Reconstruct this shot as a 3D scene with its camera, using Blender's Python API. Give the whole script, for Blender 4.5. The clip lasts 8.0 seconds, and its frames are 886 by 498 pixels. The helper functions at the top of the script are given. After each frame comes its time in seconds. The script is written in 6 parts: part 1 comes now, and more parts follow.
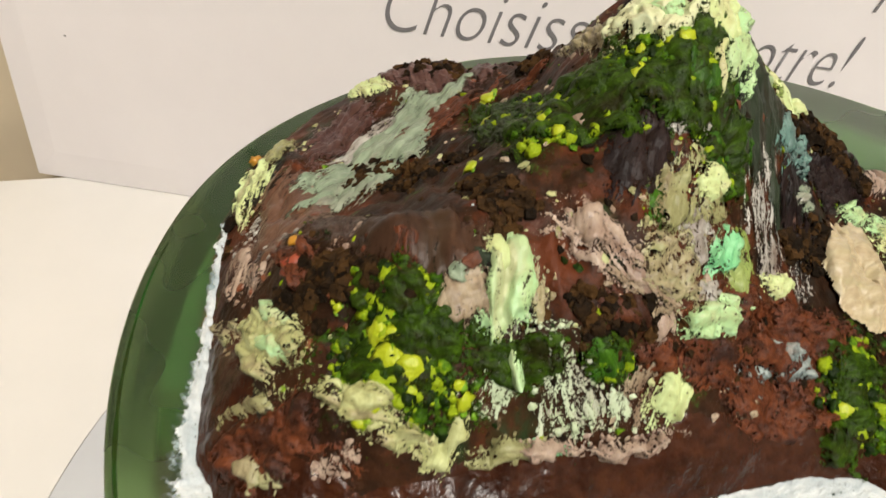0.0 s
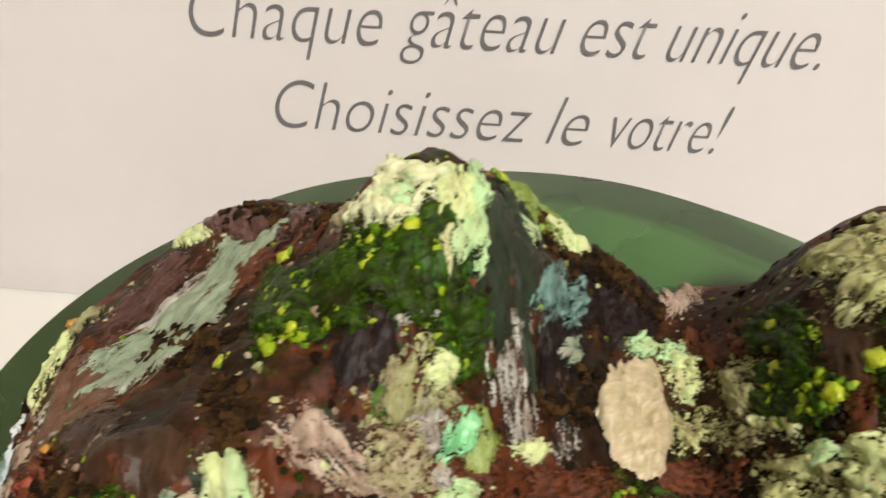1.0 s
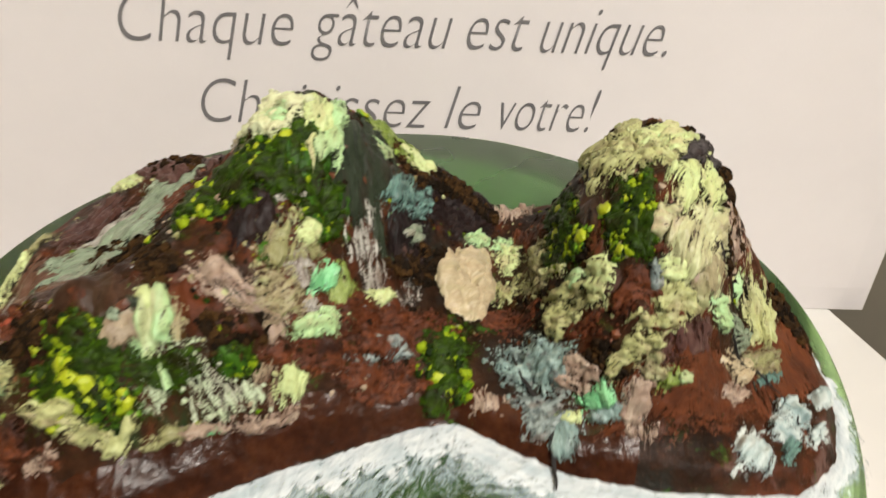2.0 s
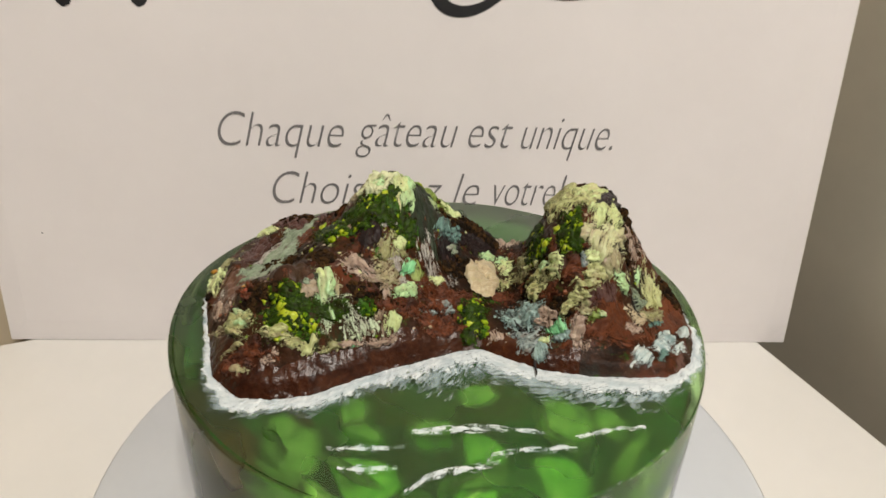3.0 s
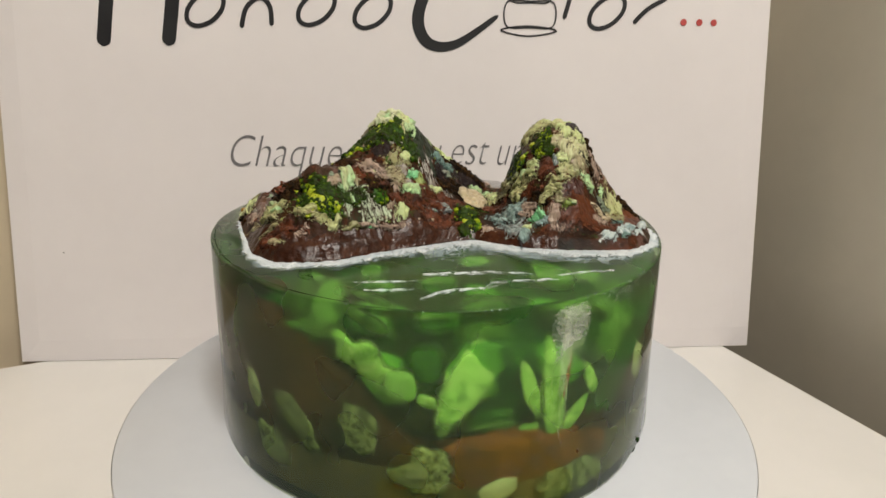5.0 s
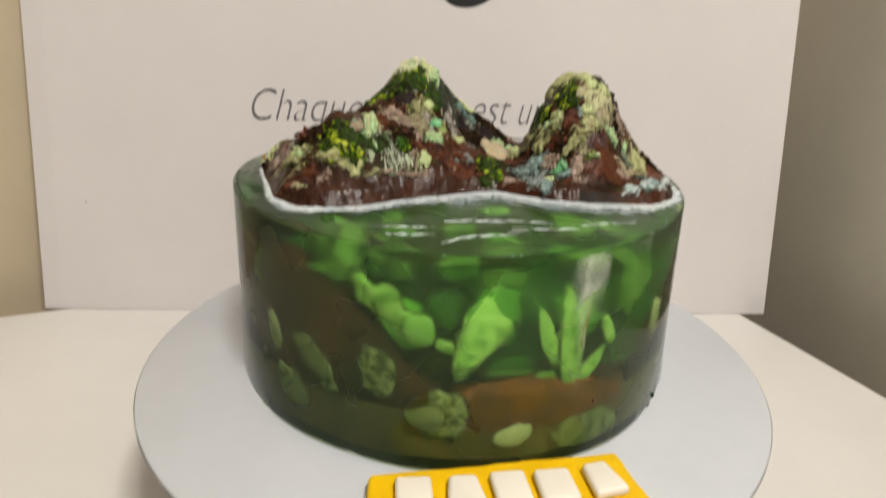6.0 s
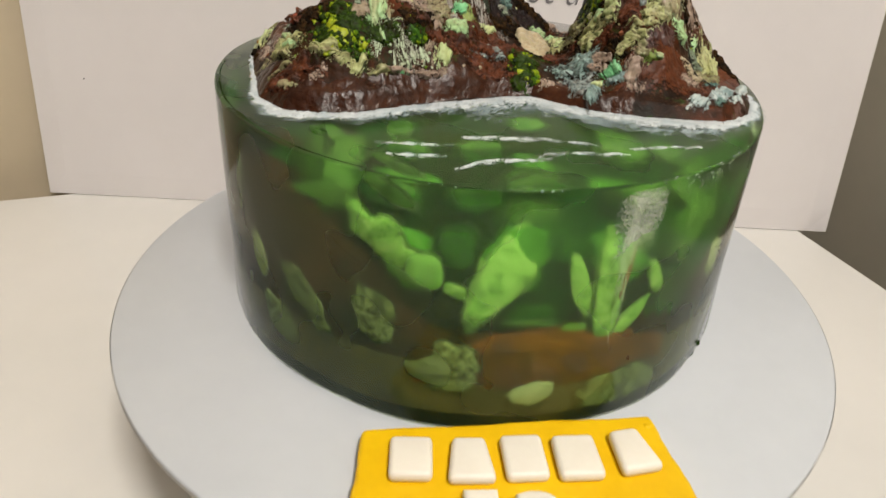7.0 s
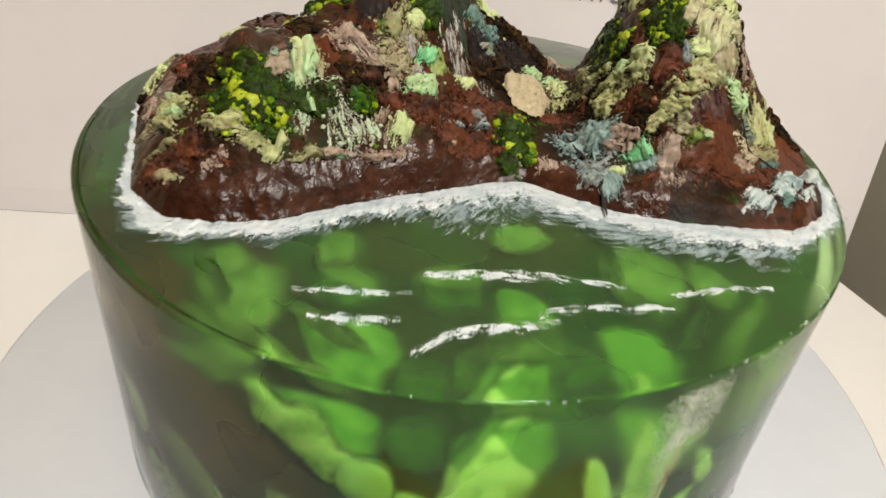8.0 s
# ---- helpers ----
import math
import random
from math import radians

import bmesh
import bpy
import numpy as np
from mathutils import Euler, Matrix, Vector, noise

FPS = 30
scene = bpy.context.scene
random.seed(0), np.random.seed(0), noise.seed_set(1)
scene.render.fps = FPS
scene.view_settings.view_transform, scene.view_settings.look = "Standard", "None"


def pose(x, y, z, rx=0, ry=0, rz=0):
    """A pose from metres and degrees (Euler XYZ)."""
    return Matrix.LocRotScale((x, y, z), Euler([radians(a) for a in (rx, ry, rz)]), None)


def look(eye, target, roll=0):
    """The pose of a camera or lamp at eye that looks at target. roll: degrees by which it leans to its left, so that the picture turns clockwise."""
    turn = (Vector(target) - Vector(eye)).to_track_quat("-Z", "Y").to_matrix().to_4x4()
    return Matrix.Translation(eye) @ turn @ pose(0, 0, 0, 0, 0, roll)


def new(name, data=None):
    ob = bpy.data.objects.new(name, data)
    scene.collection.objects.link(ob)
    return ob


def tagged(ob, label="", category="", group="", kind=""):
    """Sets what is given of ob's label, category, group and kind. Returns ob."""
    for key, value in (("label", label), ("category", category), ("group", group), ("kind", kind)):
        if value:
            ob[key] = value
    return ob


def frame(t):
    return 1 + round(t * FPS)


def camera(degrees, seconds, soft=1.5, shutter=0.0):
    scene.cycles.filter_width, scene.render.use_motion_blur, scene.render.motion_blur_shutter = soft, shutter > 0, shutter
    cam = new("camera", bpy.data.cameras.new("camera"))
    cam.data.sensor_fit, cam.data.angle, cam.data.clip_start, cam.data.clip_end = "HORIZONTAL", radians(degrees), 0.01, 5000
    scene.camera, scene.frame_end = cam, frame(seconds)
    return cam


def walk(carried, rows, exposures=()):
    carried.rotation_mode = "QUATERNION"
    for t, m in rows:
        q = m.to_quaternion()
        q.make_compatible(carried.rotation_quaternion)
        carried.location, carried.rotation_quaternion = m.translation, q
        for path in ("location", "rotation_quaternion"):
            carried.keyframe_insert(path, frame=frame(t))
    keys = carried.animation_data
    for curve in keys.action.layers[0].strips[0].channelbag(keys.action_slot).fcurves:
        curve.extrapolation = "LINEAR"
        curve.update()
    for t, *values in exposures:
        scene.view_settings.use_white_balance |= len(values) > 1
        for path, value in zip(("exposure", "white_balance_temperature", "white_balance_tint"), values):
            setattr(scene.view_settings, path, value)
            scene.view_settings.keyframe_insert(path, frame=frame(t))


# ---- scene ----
cam = camera(65.8, 8.0, soft=1.5, shutter=0.3)
ROWS = [
    (0.0, -0.0425, -0.0826, 0.1752, -43.86, 5.72, 4.88),
    (0.2, -0.0427, -0.0765, 0.1758, -44.02, 5.00, 5.36),
    (0.5, -0.0358, -0.0710, 0.1821, -42.64, 4.90, 3.72),
    (0.8, -0.0223, -0.0673, 0.1889, -40.65, 3.43, 2.10),
    (1.0, -0.0125, -0.0663, 0.1935, -40.49, 3.30, 2.05),
    (1.3, 0.0000, -0.0743, 0.1974, -37.32, 2.56, 1.22),
    (1.5, 0.0071, -0.0801, 0.2029, -39.00, 0.90, 2.11),
    (1.8, 0.0111, -0.0944, 0.2021, -39.51, -0.90, 4.59),
    (2.0, 0.0059, -0.1114, 0.2013, -38.51, -2.34, 2.93),
    (2.2, -0.0002, -0.1273, 0.2103, -38.19, -2.52, 3.18),
    (3.3, -0.0142, -0.2485, 0.2474, -27.45, -3.10, 1.83),
    (3.5, -0.0172, -0.2623, 0.2376, -25.70, -3.67, 2.55),
    (3.8, -0.0230, -0.2815, 0.2242, -21.95, -3.61, 2.37),
    (4.0, -0.0265, -0.2916, 0.2138, -21.74, -1.85, 0.89),
    (4.2, -0.0270, -0.2980, 0.2048, -22.42, -0.97, -0.17),
    (4.5, -0.0243, -0.3019, 0.1903, -22.71, -3.30, -0.15),
    (4.7, -0.0230, -0.3018, 0.1820, -21.28, -4.96, 0.86),
    (5.8, -0.0287, -0.3117, 0.1792, -17.18, -4.18, 1.92),
    (6.0, -0.0265, -0.3066, 0.1724, -21.48, -3.75, 2.14),
    (6.2, -0.0242, -0.3013, 0.1666, -24.87, -3.00, 2.38),
    (6.5, -0.0206, -0.2901, 0.1621, -28.70, -3.00, 3.13),
    (6.7, -0.0173, -0.2787, 0.1630, -30.99, -2.02, 3.26),
    (7.0, -0.0170, -0.2590, 0.1686, -31.82, -0.81, 3.30),
    (7.3, -0.0142, -0.2350, 0.1694, -32.37, -1.59, 3.44),
    (7.5, -0.0134, -0.2176, 0.1699, -33.52, -2.33, 3.97),
    (7.7, -0.0139, -0.2007, 0.1720, -33.69, -2.71, 4.40),
    (8.0, -0.0145, -0.1754, 0.1736, -35.56, -3.75, 5.59),
]
walk(cam, [(t, pose(x, y, z, 90 + pitch, 0, yaw) @ pose(0, 0, 0, 0, 0, roll)) for t, x, y, z, pitch, yaw, roll in ROWS],
     exposures=((0.0, 0.42), (2.0, 0.36), (3.5, 0.0), (5.8, 0.02), (6.5, 0.02), (7.0, 0.04), (8.0, 0.24)))

# ---- light: one warm ceiling lamp in front of the table ----
world = bpy.data.worlds.new("world")
scene.world = world
world.use_nodes = True
world.node_tree.nodes["Background"].inputs[0].default_value = (1.0, 0.93, 0.84, 1)
world.node_tree.nodes["Background"].inputs[1].default_value = 0.02


def area_lamp(name, eye, target, size, size_y, watts, colour):
    data = bpy.data.lights.new(name, "AREA")
    data.shape, data.size, data.size_y, data.energy, data.color = "RECTANGLE", size, size_y, watts, colour
    ob = new(name, data)
    ob.matrix_world = look(eye, target)
    return ob


area_lamp("ceiling_lamp_light", (0.36, -0.78, 1.52), (0, 0, 0), 0.30, 0.30, 37.0, (1.0, 0.95, 0.87))

# ---- materials ----


def material(name, colours, rough=0.6, scale=300.0, bump=0.2, bump_scale=900.0, spec=0.5, vary=0.0, fine=0.25):
    """Noise between two or three colours at two scales, with a fine relief; vary: differences from lump to lump."""
    m = bpy.data.materials.new(name)
    m.use_nodes = True
    nt = m.node_tree
    bsdf = nt.nodes["Principled BSDF"]
    coord = nt.nodes.new("ShaderNodeTexCoord")
    big, small, rel = (nt.nodes.new("ShaderNodeTexNoise") for _ in range(3))
    for n, s, d in ((big, scale, 3.0), (small, scale * 6.3, 2.0), (rel, bump_scale, 4.0)):
        n.inputs["Scale"].default_value, n.inputs["Detail"].default_value = s, d
        nt.links.new(coord.outputs["Object"], n.inputs["Vector"])
    mixed = nt.nodes.new("ShaderNodeMix")
    mixed.data_type = "FLOAT"
    mixed.inputs["Factor"].default_value = fine
    nt.links.new(big.outputs["Fac"], mixed.inputs["A"])
    nt.links.new(small.outputs["Fac"], mixed.inputs["B"])
    fac = mixed.outputs["Result"]
    if vary:
        geo = nt.nodes.new("ShaderNodeNewGeometry")
        add = nt.nodes.new("ShaderNodeMath")
        add.operation = "MULTIPLY_ADD"
        add.inputs[1].default_value = vary
        nt.links.new(geo.outputs["Random Per Island"], add.inputs[0])
        nt.links.new(fac, add.inputs[2])
        sub = nt.nodes.new("ShaderNodeMath")
        sub.operation = "SUBTRACT"
        sub.inputs[1].default_value = vary / 2
        nt.links.new(add.outputs[0], sub.inputs[0])
        fac = sub.outputs[0]
    ramp = nt.nodes.new("ShaderNodeValToRGB")
    stops = ((0.33, 0.67), (0.33, 0.5, 0.67))[len(colours) - 2] if len(colours) < 4 else (0.3, 0.43, 0.55, 0.68)
    while len(ramp.color_ramp.elements) < len(colours):
        ramp.color_ramp.elements.new(0.5)
    for e, p, c in zip(ramp.color_ramp.elements, stops, colours):
        e.position, e.color = p, (*c, 1)
    nt.links.new(fac, ramp.inputs["Fac"])
    colour = ramp.outputs["Color"]
    nt.links.new(colour, bsdf.inputs["Base Color"])
    bsdf.inputs["Roughness"].default_value = rough
    bsdf.inputs["Specular IOR Level"].default_value = spec
    if bump:
        b = nt.nodes.new("ShaderNodeBump")
        b.inputs["Strength"].default_value, b.inputs["Distance"].default_value = bump, 0.0006
        nt.links.new(rel.outputs["Fac"], b.inputs["Height"])
        nt.links.new(b.outputs["Normal"], bsdf.inputs["Normal"])
    return m


WALL_PAINT = material("wall_paint", ((0.55, 0.46, 0.325), (0.59, 0.495, 0.355)), 0.8, 12, 0.15, 200)
WALL_TAUPE = material("taupe_wall_paint", ((0.53, 0.505, 0.43), (0.57, 0.54, 0.46)), 0.8, 12, 0.15, 200)
CEILING_PAINT = material("ceiling_paint", ((0.78, 0.77, 0.74), (0.82, 0.81, 0.78)), 0.9, 8, 0.1, 150)
FLOOR_WOOD = material("floor_wood", ((0.20, 0.13, 0.08), (0.28, 0.19, 0.12)), 0.5, 6, 0.1, 60)
TABLE_WHITE = material("table_lacquer", ((0.66, 0.645, 0.62), (0.70, 0.68, 0.655)), 0.22, 9, 0.03, 120, 0.45)
CARD = material("white_card", ((0.735, 0.695, 0.695), (0.765, 0.725, 0.725)), 0.55, 14, 0.06, 700, 0.35)
BOARD_WHITE = material("board_paper", ((0.525, 0.548, 0.59), (0.56, 0.583, 0.625)), 0.35, 20, 0.05, 500, 0.4)
KRAFT = material("board_edge", ((0.44, 0.43, 0.41), (0.52, 0.51, 0.49)), 0.8, 200)
INK_BLACK = material("ink_black", ((0.012, 0.012, 0.014), (0.02, 0.02, 0.022)), 0.5, 60, 0)
INK_GREY = material("ink_grey", ((0.14, 0.134, 0.14), (0.185, 0.177, 0.182)), 0.5, 60, 0)
INK_RED = material("ink_red", ((0.42, 0.05, 0.05), (0.5, 0.08, 0.07)), 0.5, 60, 0)
FONDANT_YELLOW = material("yellow_fondant", ((0.76, 0.45, 0.002), (0.84, 0.52, 0.004)), 0.42, 60, 0.12, 500, 0.4)
FONDANT_WHITE = material("white_fondant", ((0.80, 0.74, 0.66), (0.84, 0.79, 0.71)), 0.45, 90, 0.1, 600, 0.4)


def cream(name, colours, rough=0.4, tinge=None, relief=0.5, spec=0.35, soft=0.25, grainy=0.40):
    """Coloured cream drawn out in strokes: marbled and ridged along the stroke, breaking up dry at its thin edge."""
    m = bpy.data.materials.new(name)
    m.use_nodes = True
    nt = m.node_tree
    bsdf = nt.nodes["Principled BSDF"]
    coord, stroke, cover = nt.nodes.new("ShaderNodeTexCoord"), nt.nodes.new("ShaderNodeAttribute"), nt.nodes.new("ShaderNodeAttribute")
    stroke.attribute_name, cover.attribute_name = "stroke", "cover"

    def grain(source, squeeze, scale, detail, move=0.0):
        where, n = nt.nodes.new("ShaderNodeMapping"), nt.nodes.new("ShaderNodeTexNoise")
        where.inputs["Scale"].default_value, where.inputs["Location"].default_value = (1, squeeze, 1), (move, move, move)
        n.inputs["Scale"].default_value, n.inputs["Detail"].default_value, n.inputs["Roughness"].default_value = scale, detail, 0.6
        nt.links.new(source, where.inputs["Vector"])
        nt.links.new(where.outputs["Vector"], n.inputs["Vector"])
        return n.outputs["Fac"]

    def blend(a, b, share):
        node = nt.nodes.new("ShaderNodeMix")
        node.data_type = "FLOAT"
        node.inputs["Factor"].default_value = share
        nt.links.new(a, node.inputs["A"])
        nt.links.new(b, node.inputs["B"])
        return node.outputs["Result"]

    streak, broad, fine = grain(stroke.outputs["Vector"], 0.16, 1300, 4.0), grain(stroke.outputs["Vector"], 0.40, 330, 4.0, 4.0), grain(coord.outputs["Object"], 1, 2600, 2.0)
    tone = blend(blend(broad, streak, 0.42), fine, 0.12)
    ramp = nt.nodes.new("ShaderNodeValToRGB")
    while len(ramp.color_ramp.elements) < len(colours):
        ramp.color_ramp.elements.new(0.5)
    for e, p, c in zip(ramp.color_ramp.elements, (0.38, 0.62) if len(colours) == 2 else (0.37, 0.5, 0.63), colours):
        e.position, e.color = p, (*c, 1)
    nt.links.new(tone, ramp.inputs["Fac"])
    colour = ramp.outputs["Color"]
    if tinge:
        veil, step, over = grain(stroke.outputs["Vector"], 0.30, 190, 3.0, 9.0), nt.nodes.new("ShaderNodeMapRange"), nt.nodes.new("ShaderNodeMix")
        step.inputs["From Min"].default_value, step.inputs["From Max"].default_value, step.inputs["To Max"].default_value = 0.50, 0.66, 0.85
        over.data_type = "RGBA"
        over.inputs["B"].default_value = (*tinge, 1)
        nt.links.new(veil, step.inputs["Value"])
        nt.links.new(step.outputs["Result"], over.inputs["Factor"])
        nt.links.new(colour, over.inputs["A"])
        colour = over.outputs["Result"]
    nt.links.new(colour, bsdf.inputs["Base Color"])
    bsdf.inputs["Roughness"].default_value, bsdf.inputs["Specular IOR Level"].default_value = rough, spec
    bump = nt.nodes.new("ShaderNodeBump")
    bump.inputs["Strength"].default_value, bump.inputs["Distance"].default_value = relief, 0.0006
    nt.links.new(blend(streak, fine, 0.3), bump.inputs["Height"])
    nt.links.new(bump.outputs["Normal"], bsdf.inputs["Normal"])
    patchy = blend(blend(streak, fine, grainy), broad, 0.22)
    total, edge = nt.nodes.new("ShaderNodeMath"), nt.nodes.new("ShaderNodeMapRange")
    total.operation = "MULTIPLY_ADD"
    total.inputs[1].default_value = 8.0
    nt.links.new(patchy, total.inputs[0])
    nt.links.new(cover.outputs["Fac"], total.inputs[2])
    edge.inputs["From Min"].default_value, edge.inputs["From Max"].default_value = 4.25, 4.25 + soft
    nt.links.new(total.outputs[0], edge.inputs["Value"])
    gap, over = nt.nodes.new("ShaderNodeBsdfTransparent"), nt.nodes.new("ShaderNodeMixShader")
    nt.links.new(edge.outputs["Result"], over.inputs["Fac"])
    nt.links.new(gap.outputs["BSDF"], over.inputs[1])
    nt.links.new(bsdf.outputs["BSDF"], over.inputs[2])
    nt.links.new(over.outputs["Shader"], nt.nodes["Material Output"].inputs["Surface"])
    return m


def scraped_earth():
    """Dark chocolate with thin scrapes of other colours dragged over it in layers."""
    m = material("chocolate_earth", ((0.008, 0.0040, 0.0022), (0.024, 0.0104, 0.0050), (0.050, 0.0185, 0.0078)), 0.5, 75, 0.6, 700, 0.10, fine=0.3)
    nt = m.node_tree
    bsdf = nt.nodes["Principled BSDF"]
    coord = nt.nodes["Texture Coordinate"]
    colour = bsdf.inputs["Base Color"].links[0].from_socket
    layers = (((0.090, 0.024, 0.009), 48, 0.505, 0.61, 0.0, 1.0), ((0.016, 0.015, 0.012), 42, 0.55, 0.63, 3.0, 1.0), ((0.020, 0.034, 0.012), 46, 0.58, 0.66, 7.0, 0.5),
              ((0.110, 0.060, 0.048), 90, 0.60, 0.67, 11.0, 0.4), ((0.20, 0.135, 0.080), 210, 0.67, 0.73, 13.0, 0.5), ((0.27, 0.29, 0.12), 240, 0.69, 0.75, 17.0, 0.6),
              ((0.36, 0.34, 0.30), 300, 0.70, 0.76, 23.0, 0.3), ((0.03, 0.09, 0.010), 120, 0.61, 0.68, 29.0, 0.8))
    for rgb, scale, lo, hi, shift, squeeze in layers:
        where, n, step, blend = (nt.nodes.new(k) for k in ("ShaderNodeMapping", "ShaderNodeTexNoise", "ShaderNodeMapRange", "ShaderNodeMix"))
        where.inputs["Location"].default_value, where.inputs["Scale"].default_value = (shift, shift, shift), (1, 1, squeeze)
        n.inputs["Scale"].default_value, n.inputs["Detail"].default_value, n.inputs["Roughness"].default_value = scale, 7.0, 0.68
        step.inputs["From Min"].default_value, step.inputs["From Max"].default_value = lo, hi
        blend.data_type = "RGBA"
        blend.inputs["B"].default_value = (*rgb, 1)
        nt.links.new(coord.outputs["Object"], where.inputs["Vector"])
        nt.links.new(where.outputs["Vector"], n.inputs["Vector"])
        nt.links.new(n.outputs["Fac"], step.inputs["Value"])
        nt.links.new(step.outputs["Result"], blend.inputs["Factor"])
        nt.links.new(colour, blend.inputs["A"])
        colour = blend.outputs["Result"]
    nt.links.new(colour, bsdf.inputs["Base Color"])
    return m


EARTH = scraped_earth()
EARTH_SMOOTH = cream("chocolate_smooth", ((0.024, 0.0115, 0.0066), (0.040, 0.0190, 0.0108), (0.060, 0.0280, 0.0155)), 0.40, (0.036, 0.022, 0.0110), 0.25, 0.16)
MILK_GLAZE = cream("milk_chocolate_glaze", ((0.062, 0.027, 0.016), (0.095, 0.045, 0.028), (0.14, 0.078, 0.052)), 0.28, (0.12, 0.045, 0.013), 0.3, 0.3)
RUST = cream("rust_cream", ((0.034, 0.0102, 0.0051), (0.085, 0.02295, 0.0085), (0.1403, 0.0391, 0.01275)), 0.45, (0.0238, 0.00935, 0.00595), 0.9, 0.2)
RUST_GLOSS = cream("rust_glaze", ((0.065, 0.019, 0.008), (0.095, 0.027, 0.010), (0.13, 0.038, 0.013)), 0.4, (0.060, 0.019, 0.009), 0.4, 0.2)
DARK_GLOSS = material("chocolate_glaze", ((0.018, 0.0055, 0.0026), (0.036, 0.0108, 0.0046), (0.060, 0.0185, 0.007)), 0.26, 90, 0.6, 640, 0.26, fine=0.4)
DIRT = material("cocoa_crumbs", ((0.008, 0.0048, 0.0022), (0.022, 0.0115, 0.0044), (0.048, 0.0235, 0.0070)), 0.75, 300, 0.4, spec=0.08, vary=0.5)
MOSS = material("green_crumb_moss", ((0.006, 0.016, 0.001), (0.024, 0.064, 0.002), (0.074, 0.165, 0.004), (0.22, 0.30, 0.008)), 0.5, 420, 0.8, 1200, 0.12, vary=0.85)
MOSS_BASE = cream("dark_moss_cream", ((0.006, 0.013, 0.0010), (0.017, 0.038, 0.0016), (0.040, 0.085, 0.0026)), 0.42, (0.012, 0.009, 0.0022), 0.7, 0.12)
MOSSY = material("lime_crumb_moss", ((0.05, 0.12, 0.01), (0.14, 0.26, 0.02), (0.28, 0.40, 0.06)), 0.45, 400, 0.3, 900, vary=0.45)
YEL = material("yellow_cream_dots", ((0.13, 0.28, 0.006), (0.34, 0.40, 0.008)), 0.45, 300, 0.8, 900, vary=0.7)
ORANGE = material("orange_crumb", ((0.34, 0.15, 0.01), (0.46, 0.22, 0.02)), 0.45, 300)
RED = material("red_crumb", ((0.20, 0.03, 0.015), (0.30, 0.06, 0.02)), 0.5, 300, 0.6)
LIME_PALE = cream("pale_lime_cream", ((0.3906, 0.3999, 0.186), (0.465, 0.5301, 0.2418), (0.5208, 0.6324, 0.3162)), 0.42, (0.465, 0.4278, 0.2325))
CREAM_LIME = cream("creamy_lime_white", ((0.46, 0.4324, 0.2668), (0.5336, 0.552, 0.3312), (0.5888, 0.644, 0.4232)), 0.42, (0.4232, 0.5152, 0.2576))
LIME_TAN = cream("lime_tan_cream", ((0.30, 0.26, 0.15), (0.43, 0.42, 0.235), (0.53, 0.58, 0.32)), 0.33, (0.37, 0.27, 0.185))
LIME_KHAKI = cream("lime_khaki_cream", ((0.235, 0.230, 0.090), (0.360, 0.370, 0.160), (0.470, 0.505, 0.250)), 0.42, (0.264, 0.22, 0.1144))
DRY_LIME = cream("dry_lime_white_cream", ((0.30, 0.34, 0.20), (0.42, 0.50, 0.32), (0.52, 0.60, 0.44)), 0.45, (0.36, 0.33, 0.28))
LIME_MOSS = cream("lime_cream", ((0.07, 0.11, 0.012), (0.14, 0.20, 0.03), (0.22, 0.28, 0.06)), 0.42, (0.28, 0.34, 0.12))
LEAF_GREEN = cream("green_cream", ((0.011, 0.036, 0.0025), (0.022, 0.072, 0.0040), (0.050, 0.130, 0.0065)), 0.4, (0.0136, 0.0272, 0.004), 0.5, 0.15)
DARK_GREEN = cream("dark_green_cream", ((0.016, 0.023, 0.0125), (0.023, 0.031, 0.019), (0.032, 0.041, 0.025)), 0.45, (0.0238, 0.017, 0.0119), 0.3, 0.10)
DARK_STONE = cream("charcoal_cream", ((0.024, 0.020, 0.020), (0.05, 0.042, 0.042), (0.09, 0.08, 0.08)), 0.55, (0.035, 0.02, 0.018), 0.8, 0.15)
TEAL = cream("teal_cream", ((0.035, 0.080, 0.068), (0.09, 0.17, 0.15), (0.17, 0.30, 0.25)), 0.4, (0.03, 0.05, 0.045))
TEAL_PALE = cream("pale_teal_cream", ((0.10, 0.16, 0.15), (0.20, 0.29, 0.27), (0.36, 0.46, 0.43)), 0.35, (0.07, 0.09, 0.085))
SEA = cream("sea_green_cream", ((0.125, 0.160, 0.105), (0.180, 0.230, 0.155), (0.260, 0.320, 0.230)), 0.35, (0.204, 0.187, 0.153), 0.3)
MINT = cream("mint_cream", ((0.10, 0.34, 0.15), (0.17, 0.47, 0.22), (0.28, 0.58, 0.32)), 0.33, (0.22, 0.42, 0.20), 0.35)
MINT_PALE = cream("pale_mint_cream", ((0.3348, 0.4092, 0.1953), (0.3534, 0.5208, 0.2511), (0.3906, 0.6138, 0.3348)), 0.4, (0.4092, 0.4092, 0.2325))
TAN = cream("tan_cream", ((0.17, 0.136, 0.07225), (0.255, 0.2125, 0.119), (0.34, 0.306, 0.1785)), 0.38, (0.289, 0.306, 0.1445))
TAN_GREEN = cream("khaki_cream", ((0.136, 0.1275, 0.051), (0.221, 0.2125, 0.0935), (0.306, 0.3145, 0.153)), 0.42, (0.17, 0.1275, 0.0765))
BEIGE = cream("beige_cream", ((0.1785, 0.1275, 0.08075), (0.2635, 0.204, 0.1318), (0.374, 0.306, 0.2125)), 0.4, (0.1275, 0.07225, 0.04675))
